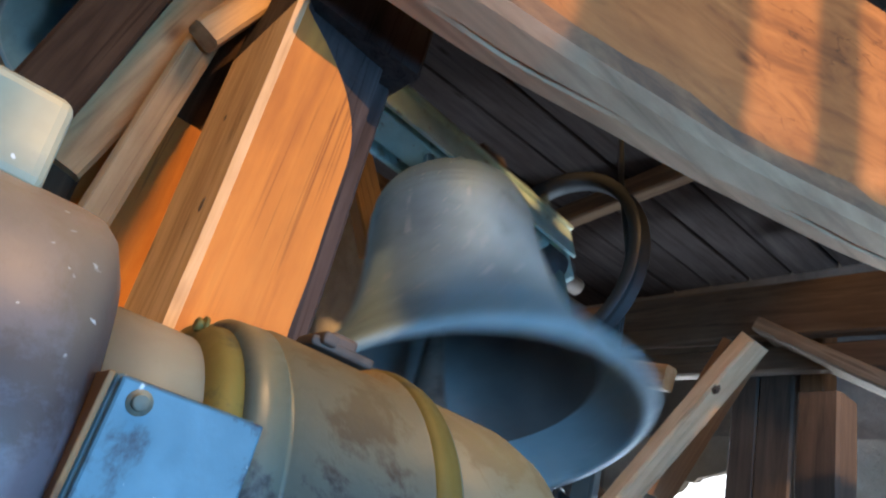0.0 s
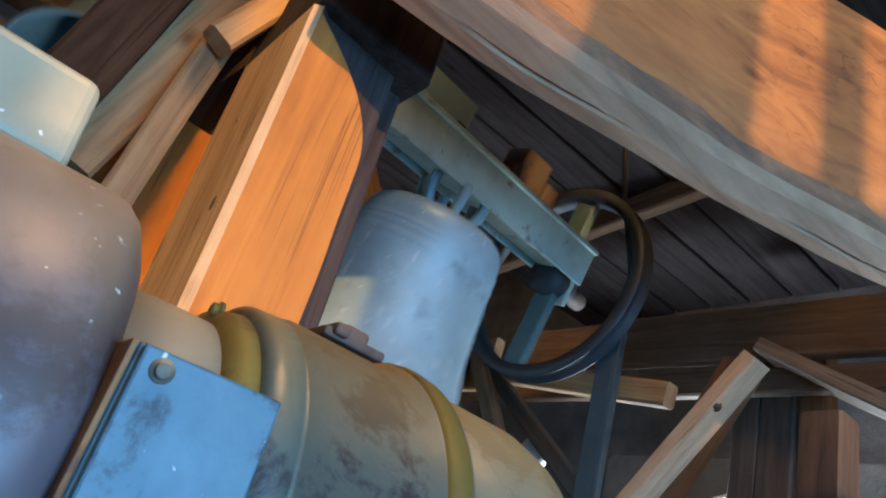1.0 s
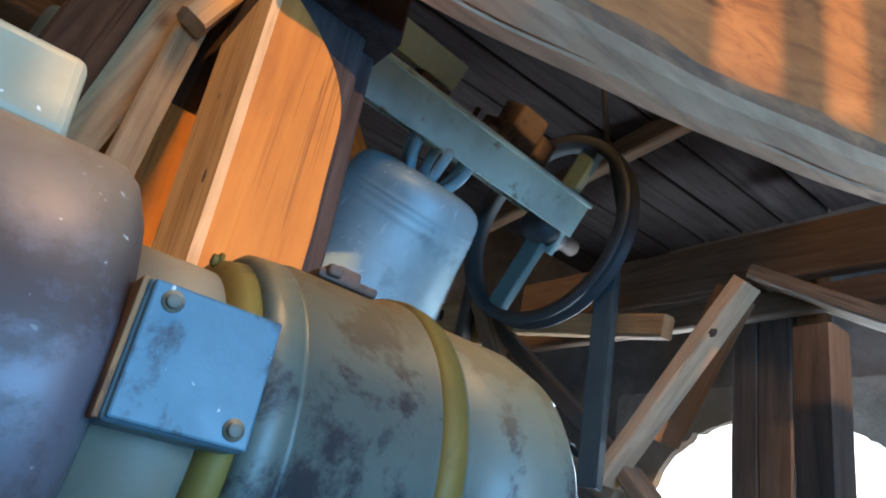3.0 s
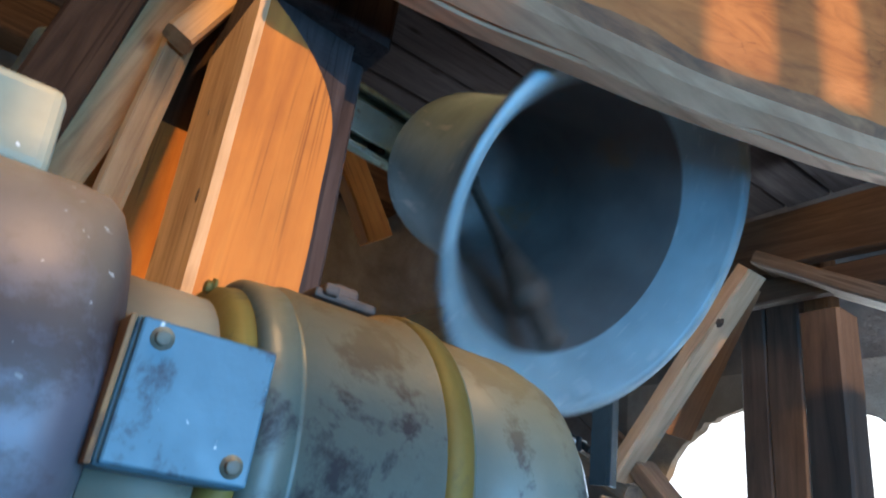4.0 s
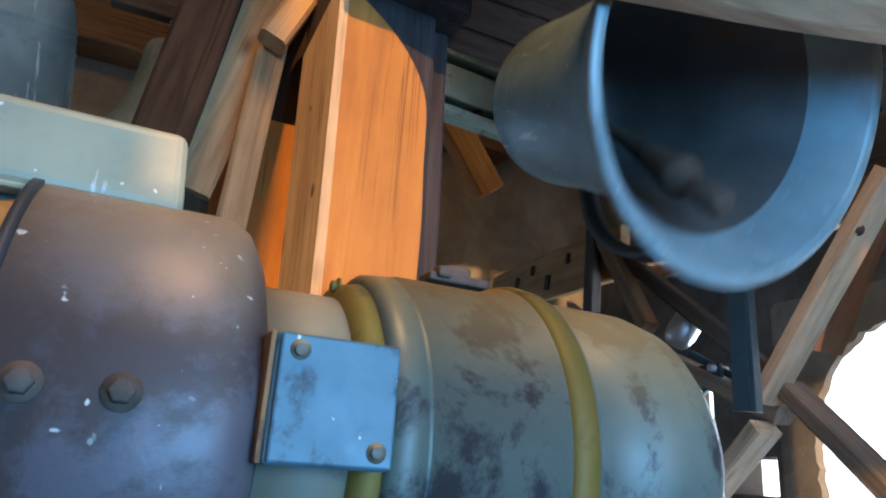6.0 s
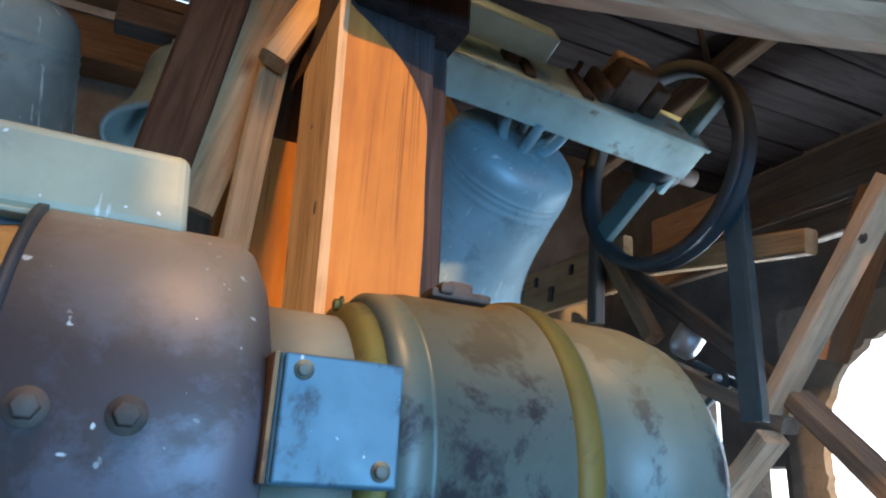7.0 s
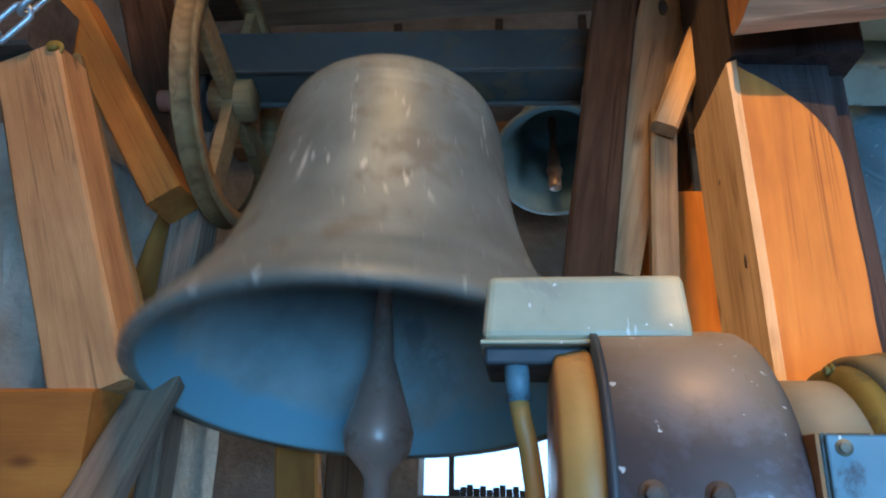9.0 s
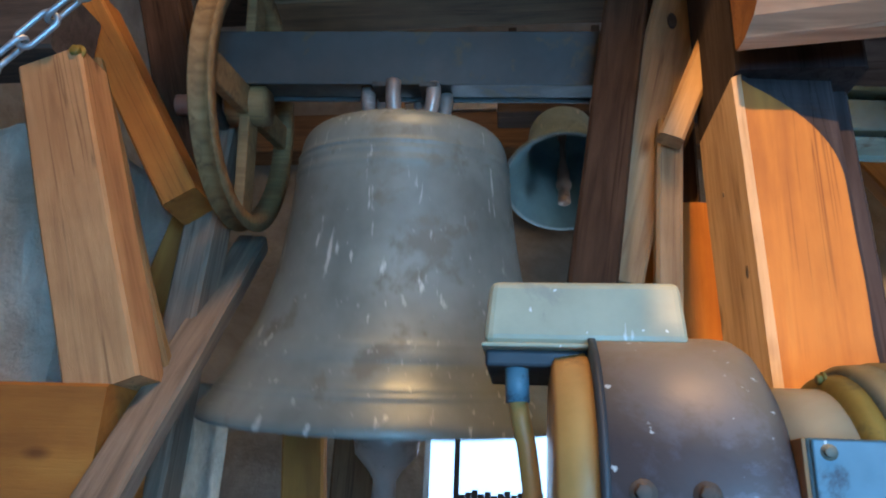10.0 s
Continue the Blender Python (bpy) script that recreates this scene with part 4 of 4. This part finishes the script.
for p, q in (((-0.75, 0.70, 1.86), (-1.12, 1.32, 1.75)), ((-0.40, 0.70, 2.24), (-0.22, 1.06, 2.885))):
    part("tie_wire", tube([Vector(p) - Vector((-0.60, 0.70, 1.99)), Vector(q) - Vector((-0.60, 0.70, 1.99))], 0.003, 8), GALVANISED, chain)

steel_bar = thing("steel_bar", pose(1.71, 1.44, 1.95, 0, 0, 20), "blue-black steel angle bar hanging below the wheel", "steel bar")
part("flange", box(0.045, 0.012, 0.62, 0.002), STRUT_STEEL, steel_bar)
part("web", box(0.012, 0.045, 0.62, 0.002, (-0.016, 0.0285, 0)), STRUT_STEEL, steel_bar)


# ---- what swings ----
# the great bell's lean in degrees: it rests leaning back, then the motor throws it
GREAT_SWING = [(0, -28), (3, -30), (5.4, -28), (7.2, -28), (7.5, -24), (7.7, -16), (7.8, -10), (7.9, -4), (8.0, 1), (8.1, 6), (8.2, 14), (8.3, 21.5), (8.4, 28), (8.5, 31.2), (8.6, 32),
               (8.7, 30.5), (8.8, 26.5), (8.9, 20.5), (9.0, 13.5), (9.1, 0), (9.2, -15), (9.3, -27), (9.4, -32), (9.5, -33.5), (9.6, -33), (9.7, -31.5), (9.8, -28), (9.9, -21.5), (10, -11)]


def swing(table, t):
    for (t0, a0), (t1, a1) in zip(table, table[1:]):
        if t0 <= t <= t1:
            return a0 + (a1 - a0) * (t - t0) / (t1 - t0)


def motions():
    steps = [k / 20 for k in range(0, 201)]
    great, small, far, cl_great, cl_small, cl_far = [], [], [], [], [], []
    for t in steps:
        a = swing(GREAT_SWING, t)
        b = 74.4 * math.cos(2 * math.pi * (t - 0.418) / 1.921) + 8.2
        c = 36.0 * math.cos(2 * math.pi * (t - 9.0) / 1.12)
        great.append((t, pose(*GREAT_PIVOT, 0, 0, GREAT_YAW) @ pose(0, 0, 0, -a)))
        small.append((t, pose(*SMALL_PIVOT, 0, 0, SMALL_YAW) @ pose(0, 0, 0, -b)))
        far.append((t, pose(*FAR_PIVOT) @ pose(0, 0, 0, -c)))
        cl_great.append((t, pose(0, 0, -0.12, max(-28, min(28, a * 0.97)))))
        cl_small.append((t, pose(0, 0, -0.18, max(-24, min(24, b * 0.6)))))
        cl_far.append((t, pose(0, 0, -0.1, c * 0.5)))
    for ob, rows in ((great_bell, great), (small_bell, small), (far_bell, far), (great_clapper, cl_great), (small_clapper, cl_small), (far_clapper, cl_far)):
        walk(ob, rows)


motions()
